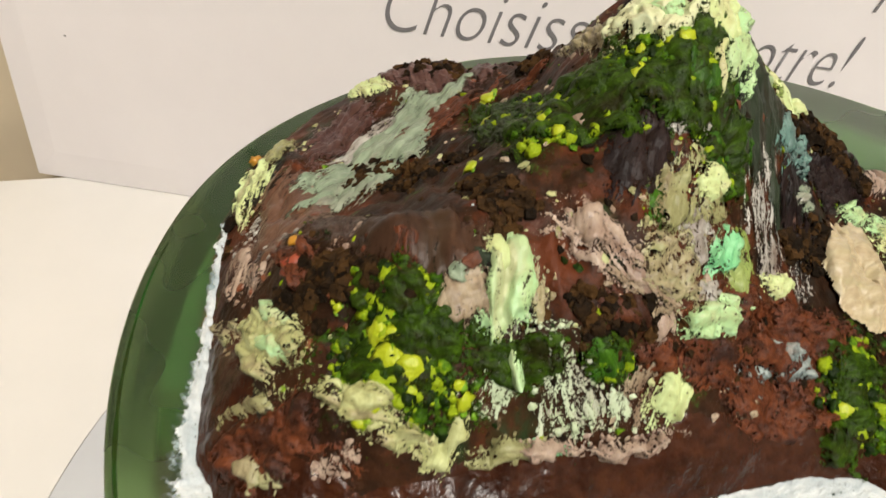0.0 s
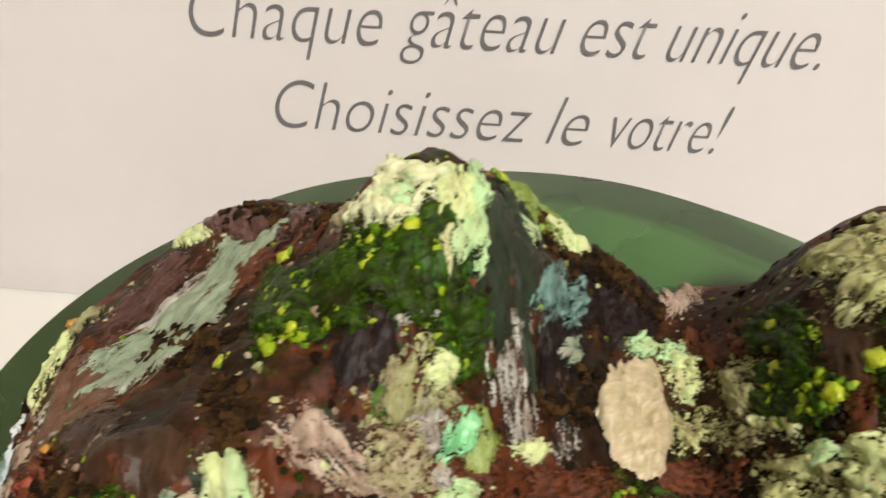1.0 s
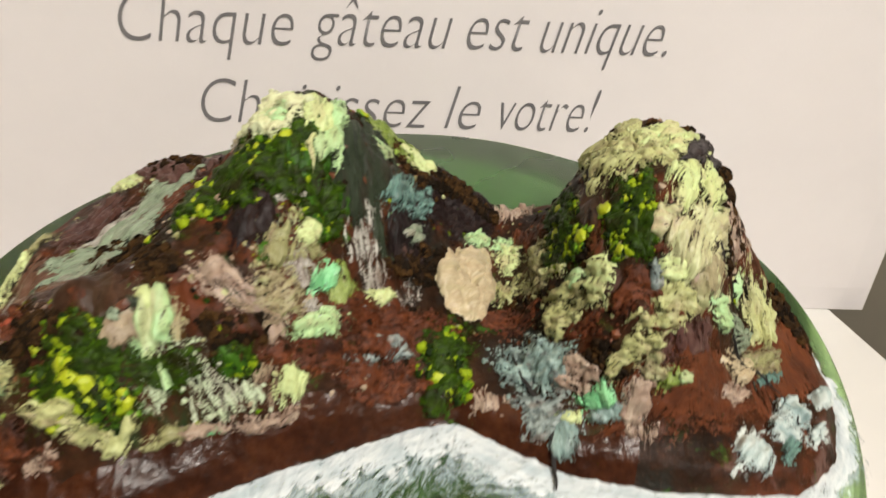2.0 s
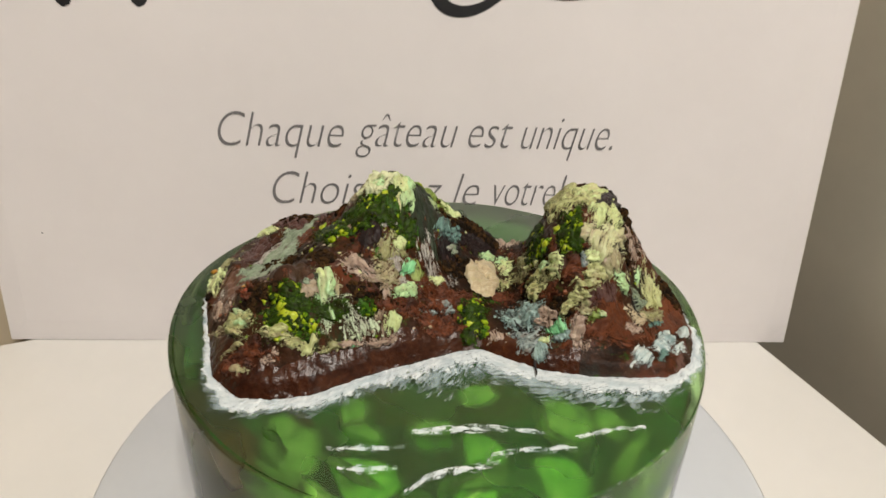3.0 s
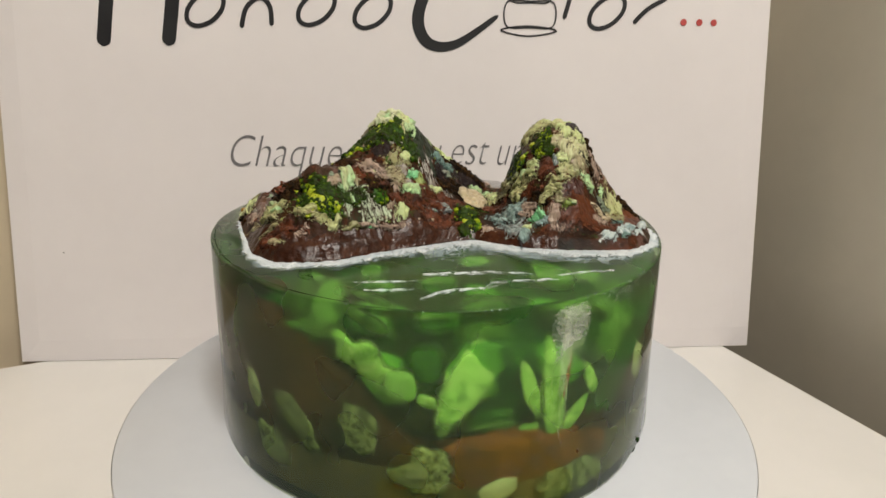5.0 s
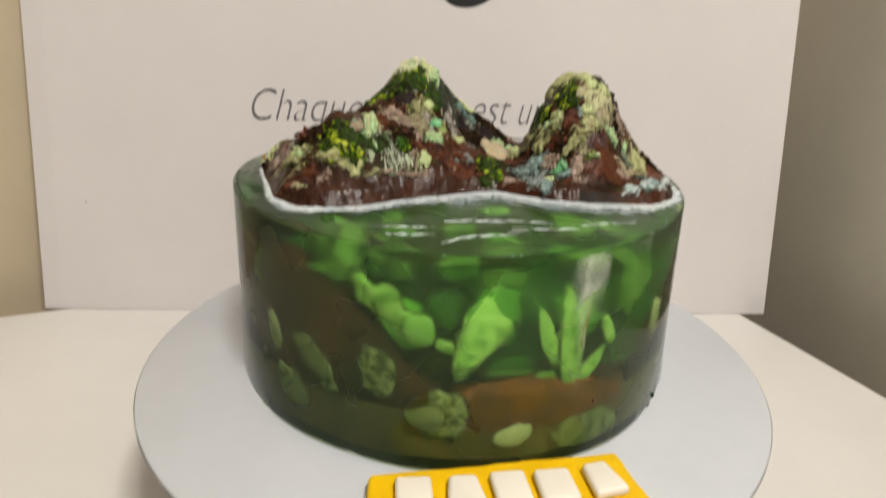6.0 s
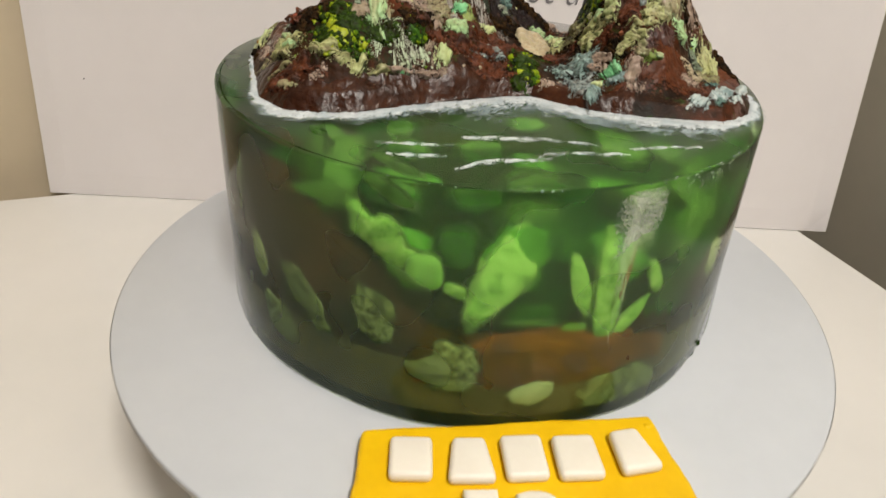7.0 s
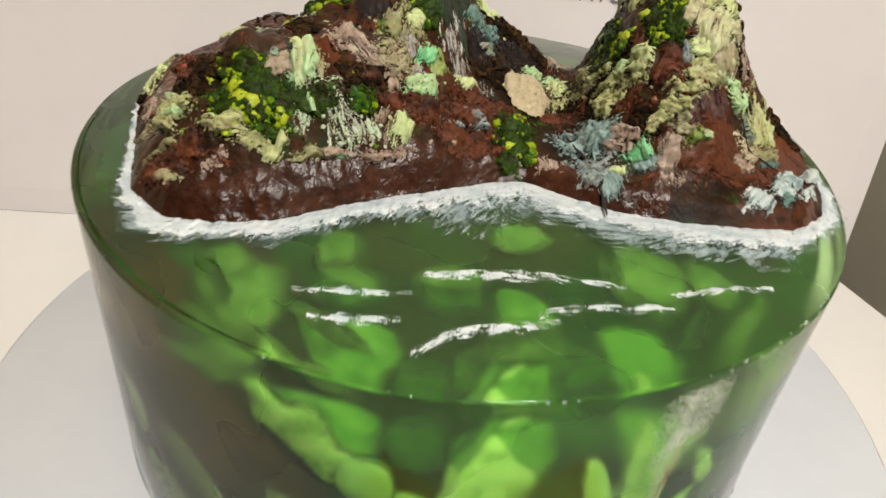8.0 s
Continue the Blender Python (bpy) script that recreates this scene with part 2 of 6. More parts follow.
BEIGE_PINK = cream("pinkish_cream", ((0.221, 0.1445, 0.1062), (0.306, 0.221, 0.17), (0.425, 0.34, 0.2635)), 0.38, (0.17, 0.102, 0.07225))
CREAM = cream("thick_cream", ((0.36, 0.28, 0.172), (0.43, 0.35, 0.225), (0.50, 0.43, 0.295)), 0.34, (0.39, 0.34, 0.20), 0.25)
GREY_WHITE = cream("grey_white_cream", ((0.17, 0.15, 0.13), (0.30, 0.28, 0.25), (0.50, 0.49, 0.45)), 0.32, (0.13, 0.09, 0.07))
GREY_BLUE = cream("grey_blue_cream", ((0.065, 0.085, 0.082), (0.15, 0.185, 0.18), (0.32, 0.37, 0.35)), 0.33, (0.16, 0.12, 0.10))
BLUE_WHITE = cream("blue_white_cream", ((0.26, 0.36, 0.36), (0.42, 0.49, 0.48), (0.58, 0.62, 0.59)), 0.34, (0.16, 0.25, 0.25))
MAUVE_DARK = cream("dark_plum_cream", ((0.0075, 0.00525, 0.00525), (0.0135, 0.00825, 0.00825), (0.0225, 0.01275, 0.012)), 0.42, (0.0165, 0.0075, 0.00525), 0.5, 0.13)
MAUVE = cream("mauve_cream", ((0.03825, 0.01445, 0.0119), (0.06375, 0.0272, 0.02295), (0.1105, 0.0595, 0.051)), 0.3, (0.04675, 0.017, 0.0102), 0.4, 0.25)
FOAM = material("white_foam_cream", ((0.26, 0.33, 0.36), (0.42, 0.48, 0.50), (0.60, 0.63, 0.63)), 0.4, 160, 0.8, 900, vary=0.35, fine=0.4)
RUST_CRUMB = material("rust_crumb", ((0.06, 0.017, 0.008), (0.16, 0.045, 0.014)), 0.5, 300, 0.5, vary=0.5)
KHAKI_CRUMB = material("khaki_crumb", ((0.20, 0.18, 0.07), (0.40, 0.42, 0.20)), 0.5, 300, 0.5, vary=0.5)
BEIGE_CRUMB = material("beige_crumb", ((0.22, 0.15, 0.10), (0.42, 0.33, 0.24)), 0.5, 300, 0.5, vary=0.5)
BLACK_GAP = material("dark_gap", ((0.004, 0.003, 0.003), (0.010, 0.007, 0.006)), 0.8, 200, 0)

FOAM_BRIGHT = cream("bright_foam_cream", ((0.42, 0.48, 0.52), (0.56, 0.61, 0.64), (0.70, 0.73, 0.74)), 0.36, (0.38, 0.46, 0.50), 0.9)


FOAM_THIN = cream("thin_foam_cream", ((0.18, 0.26, 0.28), (0.30, 0.38, 0.40), (0.44, 0.50, 0.52)), 0.4, (0.22, 0.29, 0.30), 0.6, soft=1.0)
# whitish colour for the highlight painted on the jelly's side, and its scratches
SHINE_SCUFFED = cream("jelly_shine_and_scuffs", ((0.45, 0.52, 0.40), (0.62, 0.66, 0.56), (0.74, 0.76, 0.68)), 0.3, (0.40, 0.50, 0.30), 0.3, soft=3.2, grainy=0.0)
LAYER_BROWN = material("brown_jelly", ((0.013, 0.0095, 0.006), (0.025, 0.0135, 0.007), (0.050, 0.022, 0.007)), 0.4, 45, 0.2, 200, fine=0.3, spec=0.0)
SLOPE_GREEN = material("deep_green_jelly", ((0.022, 0.020, 0.006), (0.018, 0.044, 0.008), (0.014, 0.078, 0.013)), 0.4, 40, 0.2, 200, fine=0.15, spec=0.0)
JELLY_BACK = material("mid_green_jelly", ((0.024, 0.064, 0.023), (0.040, 0.095, 0.034)), 0.4, 40, 0.2, 200, fine=0.15, spec=0.0)
LAYER_BASE = material("murky_olive_jelly", ((0.050, 0.044, 0.022), (0.084, 0.070, 0.032), (0.124, 0.100, 0.042)), 0.4, 60, 0.2, 200, fine=0.3, spec=0.0)
JELLY_LEAF = material("bright_green_jelly", ((0.085, 0.22, 0.036), (0.22, 0.42, 0.090), (0.36, 0.56, 0.165)), 0.4, 210, 0.3, 300, fine=0.35, spec=0.0)
JELLY_DIM = material("dim_green_jelly", ((0.034, 0.100, 0.017), (0.080, 0.185, 0.034), (0.130, 0.250, 0.058)), 0.4, 170, 0.3, 300, fine=0.35, spec=0.0)
JELLY_BALL = material("light_green_jelly", ((0.1711, 0.3849, 0.0748), (0.2459, 0.4704, 0.1176)), 0.4, 60, 0.1, 200, fine=0.1, spec=0.0)
JELLY_STONE = material("mottled_green_jelly", ((0.016, 0.018, 0.010), (0.070, 0.085, 0.034), (0.20, 0.24, 0.10), (0.34, 0.38, 0.18)), 0.5, 330, 0.4, 400, spec=0.0, fine=0.4)
AMBER = material("amber_jelly", ((0.055, 0.022, 0.009), (0.125, 0.044, 0.011), (0.21, 0.076, 0.013)), 0.5, 90, 0.1, 200, spec=0.0, fine=0.35)
JELLY_PALE = material("pale_green_jelly", ((0.24, 0.28, 0.13), (0.36, 0.40, 0.21), (0.46, 0.50, 0.29)), 0.5, 170, 0.2, 200, spec=0.0, fine=0.3)


def melt(m, first, last):
    """Let a jelly piece thin out to nothing towards its edge."""
    nt = m.node_tree
    body, out = nt.nodes["Principled BSDF"], nt.nodes["Material Output"]
    cover, coord, n, total, step, gap, over = (nt.nodes.new(k) for k in ("ShaderNodeAttribute", "ShaderNodeTexCoord", "ShaderNodeTexNoise", "ShaderNodeMath", "ShaderNodeMapRange", "ShaderNodeBsdfTransparent", "ShaderNodeMixShader"))
    cover.attribute_name = "cover"
    n.inputs["Scale"].default_value, n.inputs["Detail"].default_value = 160, 3.0
    total.operation, total.inputs[1].default_value = "MULTIPLY_ADD", 0.35
    step.interpolation_type = "SMOOTHSTEP"
    step.inputs["From Min"].default_value, step.inputs["From Max"].default_value = first + 0.175, last + 0.175
    nt.links.new(coord.outputs["Object"], n.inputs["Vector"])
    nt.links.new(n.outputs["Fac"], total.inputs[0])
    nt.links.new(cover.outputs["Fac"], total.inputs[2])
    nt.links.new(total.outputs[0], step.inputs["Value"])
    nt.links.new(step.outputs["Result"], over.inputs["Fac"])
    nt.links.new(gap.outputs["BSDF"], over.inputs[1])
    nt.links.new(body.outputs["BSDF"], over.inputs[2])
    nt.links.new(over.outputs["Shader"], out.inputs["Surface"])


for jelly, first, last in ((JELLY_LEAF, 0.02, 0.33), (JELLY_DIM, 0.02, 0.50), (JELLY_BALL, 0.02, 0.22), (JELLY_STONE, 0.02, 0.20), (JELLY_PALE, 0.02, 0.18)):
    melt(jelly, first, last)


def clear_jelly():
    """Green jelly: light is bent and softened on the way in, the wet skin mirrors a little, and a trace of milk scatters it."""
    m = bpy.data.materials.new("clear_green_jelly")
    m.use_nodes = True
    nt = m.node_tree
    nt.nodes.remove(nt.nodes["Principled BSDF"])
    inside, skin, milk = (nt.nodes.new(k) for k in ("ShaderNodeBsdfRefraction", "ShaderNodeBsdfGlossy", "ShaderNodeBsdfDiffuse"))
    edge, cloud, wet = nt.nodes.new("ShaderNodeFresnel"), nt.nodes.new("ShaderNodeMixShader"), nt.nodes.new("ShaderNodeMixShader")
    coord, n, b, r = (nt.nodes.new(k) for k in ("ShaderNodeTexCoord", "ShaderNodeTexNoise", "ShaderNodeBump", "ShaderNodeMapRange"))
    inside.inputs["Color"].default_value, inside.inputs["IOR"].default_value = (0.80, 0.925, 0.63, 1), 1.36
    skin.inputs["Color"].default_value, skin.inputs["Roughness"].default_value = (0.9, 0.9, 0.9, 1), 0.09
    milk.inputs["Color"].default_value = (0.19, 0.295, 0.14, 1)
    edge.inputs["IOR"].default_value = 1.24
    cloud.inputs["Fac"].default_value = 0.11
    n.inputs["Scale"].default_value, n.inputs["Detail"].default_value = 26, 2.0
    b.inputs["Strength"].default_value, b.inputs["Distance"].default_value = 0.10, 0.002
    r.inputs["From Min"].default_value, r.inputs["From Max"].default_value = 0.35, 0.7
    r.inputs["To Min"].default_value, r.inputs["To Max"].default_value = 0.20, 0.36
    nt.links.new(coord.outputs["Object"], n.inputs["Vector"])
    nt.links.new(n.outputs["Fac"], b.inputs["Height"])
    nt.links.new(n.outputs["Fac"], r.inputs["Value"])
    nt.links.new(r.outputs["Result"], inside.inputs["Roughness"])
    for node in (inside, skin, edge):
        nt.links.new(b.outputs["Normal"], node.inputs["Normal"])
    nt.links.new(inside.outputs["BSDF"], cloud.inputs[1])
    nt.links.new(milk.outputs["BSDF"], cloud.inputs[2])
    nt.links.new(edge.outputs["Fac"], wet.inputs["Fac"])
    nt.links.new(cloud.outputs["Shader"], wet.inputs[1])
    nt.links.new(skin.outputs["BSDF"], wet.inputs[2])
    nt.links.new(wet.outputs["Shader"], nt.nodes["Material Output"].inputs["Surface"])
    return m


JELLY = clear_jelly()


def cloudy_jelly():
    m = bpy.data.materials.new("cloudy_green_jelly")
    m.use_nodes = True
    nt = m.node_tree
    nt.nodes.remove(nt.nodes["Principled BSDF"])
    clear, milk, blend = nt.nodes.new("ShaderNodeBsdfTransparent"), nt.nodes.new("ShaderNodeBsdfDiffuse"), nt.nodes.new("ShaderNodeMixShader")
    coord, n, r = nt.nodes.new("ShaderNodeTexCoord"), nt.nodes.new("ShaderNodeTexNoise"), nt.nodes.new("ShaderNodeMapRange")
    n.inputs["Scale"].default_value, n.inputs["Detail"].default_value = 28, 2.0
    clear.inputs["Color"].default_value = (0.72, 0.95, 0.62, 1)
    milk.inputs["Color"].default_value = (0.024, 0.072, 0.020, 1)
    r.inputs["From Min"].default_value, r.inputs["From Max"].default_value = 0.3, 0.7
    r.inputs["To Min"].default_value, r.inputs["To Max"].default_value = 0.18, 0.42
    nt.links.new(coord.outputs["Object"], n.inputs["Vector"])
    nt.links.new(n.outputs["Fac"], r.inputs["Value"])
    nt.links.new(r.outputs["Result"], blend.inputs["Fac"])
    nt.links.new(clear.outputs["BSDF"], blend.inputs[1])
    nt.links.new(milk.outputs["BSDF"], blend.inputs[2])
    nt.links.new(blend.outputs["Shader"], nt.nodes["Material Output"].inputs["Surface"])
    return m


CLOUDY = cloudy_jelly()

# ---- mesh helpers ----


def mesh_part(name, verts, faces, mat, parent=None, label="", smooth=True):
    me = bpy.data.meshes.new(name)
    me.from_pydata([tuple(v) for v in verts], [], [tuple(f) for f in faces])
    me.materials.append(mat)
    me.update()
    if smooth:
        me.polygons.foreach_set("use_smooth", [True] * len(me.polygons))
    ob = new(name, me)
    if parent is not None:
        ob.parent = parent
    if label:
        tagged(ob, label)
    return ob


def part(name, bm, mat, parent=None, label="", smooth=False):
    me = bpy.data.meshes.new(name)
    bmesh.ops.recalc_face_normals(bm, faces=bm.faces[:])
    bm.to_mesh(me)
    bm.free()
    me.materials.append(mat)
    if smooth:
        me.polygons.foreach_set("use_smooth", [True] * len(me.polygons))
    ob = new(name, me)
    if parent is not None:
        ob.parent = parent
    if label:
        tagged(ob, label)
    return ob


def slab(corners, z0, z1, bevel=0.0, segments=2):
    """A plate over a ring of (x, y) corners, with rounded edges."""
    bm = bmesh.new()
    low = [bm.verts.new((x, y, z0)) for x, y in corners]
    high = [bm.verts.new((x, y, z1)) for x, y in corners]
    bm.faces.new(low[::-1])
    bm.faces.new(high)
    for i in range(len(corners)):
        j = (i + 1) % len(corners)
        bm.faces.new((low[i], low[j], high[j], high[i]))
    if bevel:
        bmesh.ops.bevel(bm, geom=bm.edges[:], offset=bevel, segments=segments, affect="EDGES", profile=0.5)
    return bm


def lathe(profile, steps=128, sy=1.0):
    """Turns (radius, height) pairs round the upright axis; a closed skin."""
    v, f = [], []
    n = len(profile)
    for i in range(steps):
        a = 2 * math.pi * i / steps
        v += [(r * math.cos(a), sy * r * math.sin(a), z) for r, z in profile]
    for i in range(steps):
        j = (i + 1) % steps
        for k in range(n - 1):
            f.append((i * n + k, j * n + k, j * n + k + 1, i * n + k + 1))
    lo, hi = len(v), len(v) + 1
    v += [(0, 0, profile[0][1]), (0, 0, profile[-1][1])]
    for i in range(steps):
        j = (i + 1) % steps
        f += [(lo, j * n, i * n), (hi, i * n + n - 1, j * n + n - 1)]
    return v, f


LATTICE = np.random.RandomState(7).rand(64, 64)


def fuzz(x, y, k, octaves=3):
    """Smooth value noise, -1 to 1, k lumps to the metre."""
    total, amp, norm = 0.0, 1.0, 0.0
    for o in range(octaves):
        u, v = np.asarray(x) * k + 17.3 * o, np.asarray(y) * k + 9.1 * o
        i, j = np.floor(u).astype(int), np.floor(v).astype(int)
        a, b = u - i, v - j
        a, b = a * a * (3 - 2 * a), b * b * (3 - 2 * b)
        g = LATTICE
        w = (g[i % 64, j % 64] * (1 - a) + g[(i + 1) % 64, j % 64] * a) * (1 - b) + (g[i % 64, (j + 1) % 64] * (1 - a) + g[(i + 1) % 64, (j + 1) % 64] * a) * b
        total, norm = total + amp * (2 * w - 1), norm + amp
        amp, k = amp * 0.5, k * 2.03
    return total / norm


def ease(t):
    t = np.clip(t, 0, 1)
    return t * t * (3 - 2 * t)


def ico(sub):
    bm = bmesh.new()
    bmesh.ops.create_icosphere(bm, subdivisions=sub, radius=1)
    v = np.array([q.co[:] for q in bm.verts])
    f = np.array([[q.index for q in p.verts] for p in bm.faces])
    bm.free()
    return v, f


ICO1, ICO2, ICO3 = ico(1), ico(2), ico(3)

# ---- room: a corner with a white table in it ----
TABLE_Z = -0.0785
ACROSS, ALONG = Vector((0.942, 0.335)), Vector((0.335, -0.942))
CORNER = Vector((0.195, 0.364))


def on_plan(a, b):
    """Plan point a metres to the left of the table's back corner and b metres forward of it."""
    q = CORNER - a * ACROSS + b * ALONG
    return q.x, q.y


FLOOR_Z, CEILING_Z = -0.83, 1.62
tagged(part("floor", slab([on_plan(-0.3, -0.3), on_plan(4.7, -0.3), on_plan(4.7, 4.5), on_plan(-0.3, 4.5)], FLOOR_Z - 0.1, FLOOR_Z), FLOOR_WOOD), "brown wooden floor of the room", "floor", kind="structure")
tagged(part("ceiling", slab([on_plan(-0.3, -0.3), on_plan(4.7, -0.3), on_plan(4.7, 4.5), on_plan(-0.3, 4.5)], CEILING_Z, CEILING_Z + 0.1), CEILING_PAINT), "plain white ceiling", "ceiling", kind="structure")
GAP_BACK, GAP_SIDE = -0.032, -0.075
for name, ring in (("wall_north", (on_plan(4.6, GAP_BACK), on_plan(4.6, GAP_BACK - 0.1), on_plan(-0.28, GAP_BACK - 0.1), on_plan(-0.28, GAP_BACK))),
                   ("wall_east", (on_plan(GAP_SIDE, GAP_BACK), on_plan(GAP_SIDE - 0.1, GAP_BACK), on_plan(GAP_SIDE - 0.1, 4.4), on_plan(GAP_SIDE, 4.4))),
                   ("wall_south", (on_plan(-0.28, 4.4), on_plan(4.6, 4.4), on_plan(4.6, 4.48), on_plan(-0.28, 4.48))),
                   ("wall_west", (on_plan(4.6, -0.2), on_plan(4.68, -0.2), on_plan(4.68, 4.45), on_plan(4.6, 4.45)))):
    tagged(part(name, slab(ring, FLOOR_Z, CEILING_Z), WALL_TAUPE if name == "wall_east" else WALL_PAINT), "plain taupe painted wall" if name == "wall_east" else "plain beige painted wall", "wall", kind="structure")

table = tagged(new("table"), "white lacquered table standing in the room's corner", "table")
part("tabletop", slab([on_plan(0, 0), on_plan(1.3, 0), on_plan(1.3, 0.80), on_plan(0, 0.80)], TABLE_Z - 0.028, TABLE_Z, 0.002, 3), TABLE_WHITE, table)
for a, b in ((0.06, 0.06), (1.24, 0.06), (1.24, 0.74), (0.06, 0.74)):
    part("leg", slab([on_plan(a - 0.025, b - 0.025), on_plan(a + 0.025, b - 0.025), on_plan(a + 0.025, b + 0.025), on_plan(a - 0.025, b + 0.025)], FLOOR_Z, TABLE_Z - 0.028, 0.002), TABLE_WHITE, table)

lamp = tagged(new("ceiling_lamp"), "flat square white ceiling lamp, switched on", "lamp")
part("housing", slab([(0.20, -0.94), (0.52, -0.94), (0.52, -0.62), (0.20, -0.62)], 1.55, CEILING_Z, 0.004), CEILING_PAINT, lamp)

# ---- the printed cake box panel that leans in the corner ----
LEAN = math.tan(radians(5.27))
box = tagged(new("cake_box"), "white cardboard cake box front with printed script and dark logo", "box")
BOX_Y, BOX_TOP = 0.189, 0.33


def on_box(x, z, out=0.0):
    """A point of the box's front; out: millimetres proud of it, in metres."""
    return (x, BOX_Y + LEAN * (z - TABLE_Z) - out, z)


def box_panel():
    v, f = [], []
    nx, nz = 40, 24
    for side in (0, 1):
        for k in range(nz + 1):
            z = TABLE_Z + 0.0005 + (BOX_TOP - TABLE_Z) * k / nz
            left, right = -0.304 + 0.054 * (z - TABLE_Z), 0.276 - 0.052 * (z - TABLE_Z)
            for i in range(nx + 1):
                x = left + (right - left) * i / nx
                edge = 0.0012 if i in (0, nx) or k in (0, nz) else 0.0
                px, py, pz = on_box(x, z)
                v.append((px, py + side * 0.006 + (edge if not side else -edge), pz))
    row = nx + 1
    m = row * (nz + 1)
    for k in range(nz):
        for i in range(nx):
            a = k * row + i
            f.append((a, a + 1, a + row + 1, a + row))
            f.append((m + a, m + a + row, m + a + row + 1, m + a + 1))
    for k in range(nz):
        for a, b in ((k * row, (k + 1) * row), ((k + 1) * row + nx, k * row + nx)):
            f.append((a, b, m + b, m + a))
    for i in range(nx):
        f.append((i, m + i, m + i + 1, i + 1))
        t = nz * row + i
        f.append((t, t + 1, m + t + 1, m + t))
    return mesh_part("panel", v, f, CARD, box, smooth=False)


panel = box_panel()


def lettering(name, text, x0, x1, z_base, size, mat, parent, shear=0.34, thin=-0.016, label=""):
    """Words in the built-in font, slanted, stretched between x0 and x1, lying 0.3 mm proud of the box."""
    cu = bpy.data.curves.new(name, "FONT")
    cu.body, cu.size, cu.shear, cu.offset, cu.extrude = text, 1.0, shear, thin, 0.0
    tmp = bpy.data.objects.new(name, cu)
    scene.collection.objects.link(tmp)
    me = bpy.data.meshes.new_from_object(tmp.evaluated_get(bpy.context.evaluated_depsgraph_get()))
    bpy.data.objects.remove(tmp)
    xs = [v.co.x for v in me.vertices]
    lo, hi = min(xs), max(xs)
    for v in me.vertices:
        v.co = on_box(x0 + (v.co.x - lo) / (hi - lo) * (x1 - x0), z_base + v.co.y * size, 0.0004)
    me.materials.clear()
    me.materials.append(mat)
    ob = new(name, me)
    ob.parent = parent
    if label:
        tagged(ob, label)
    return ob


for word, x0, x1, z in (("Chaque", -0.137, -0.056, 0.0715), ("gâteau", -0.049, 0.018, 0.0725), ("est", 0.025, 0.054, 0.0728), ("unique.", 0.060, 0.121, 0.0725),
                        ("Choisissez", -0.105, 0.009, 0.0320), ("le", 0.016, 0.034, 0.0322), ("votre!", 0.044, 0.093, 0.0325)):
    lettering("printed_word", word, x0, x1, z, 0.034, INK_GREY, panel)


def ink(name, points, width, mat, closed=False, taper=False):
    """A printed stroke of even or swelling width along (x, z) points of the box."""
    pts = []
    n = len(points)
    for i in range(n if closed else n - 1):
        p0, p1, p2, p3 = (Vector(points[j % n] if closed else points[min(max(j, 0), n - 1)]) for j in (i - 1, i, i + 1, i + 2))
        for s in range(10):
            t = s / 10
            pts.append(0.5 * (2 * p1 + (p2 - p0) * t + (2 * p0 - 5 * p1 + 4 * p2 - p3) * t * t + (3 * p1 - p0 - 3 * p2 + p3) * t ** 3))
    if not closed:
        pts.append(Vector(points[-1]))
    v, f = [], []
    m = len(pts)
    for i, p in enumerate(pts):
        a, b = pts[(i - 1) % m] if closed or i else pts[0], pts[(i + 1) % m] if closed or i < m - 1 else pts[-1]
        d = (b - a).normalized()
        w = width * (0.35 + 0.65 * math.sin(math.pi * (i + 0.5) / m) if taper else 1.0) / 2
        if not closed:
            end = min((p - pts[0]).length, (p - pts[-1]).length) / (width / 2)
            w *= math.sqrt(max(0.02, 1 - max(0.0, 1 - end) ** 2))
        v += [on_box(p.x - d.y * w, p.y + d.x * w, 0.0004), on_box(p.x + d.y * w, p.y - d.x * w, 0.0004)]
    for i in range(m if closed else m - 1):
        j = (i + 1) % m
        f.append((2 * i, 2 * i + 1, 2 * j + 1, 2 * j))
    return mesh_part(name, v, f, mat, panel)


# the dark mark above the script: plain strokes, a crescent, the tiered outline and three red dots
ink("printed_stroke", [(-0.219, 0.155), (-0.214, 0.185), (-0.208, 0.222)], 0.0095, INK_BLACK)
ink("printed_stroke", [(-0.175, 0.156), (-0.170, 0.185), (-0.165, 0.222)], 0.0095, INK_BLACK)
for x, z in ((-0.1481, 0.1810), (-0.0715, 0.1828), (-0.0321, 0.1814), (0.1378, 0.1835)):
    ink("printed_ring", [(x + 0.0115 * math.cos(a) + 0.006 * math.sin(a), z + 0.0115 * math.sin(a)) for a in np.radians(range(0, 360, 45))], 0.0031, INK_BLACK, closed=True)
ink("printed_arch", [(-0.1241, 0.1686), (-0.1199, 0.1821), (-0.1105, 0.1889), (-0.1037, 0.1831), (-0.1031, 0.1703)], 0.0032, INK_BLACK)
ink("printed_crescent", [(0.050, 0.214), (0.030, 0.216), (0.008, 0.198), (0.000, 0.176), (0.008, 0.160), (0.028, 0.160), (0.058, 0.180)], 0.0085, INK_BLACK, taper=True)
ink("printed_plate", [(0.060, 0.170), (0.080, 0.166), (0.101, 0.170), (0.080, 0.173)], 0.0011, INK_BLACK, closed=True)
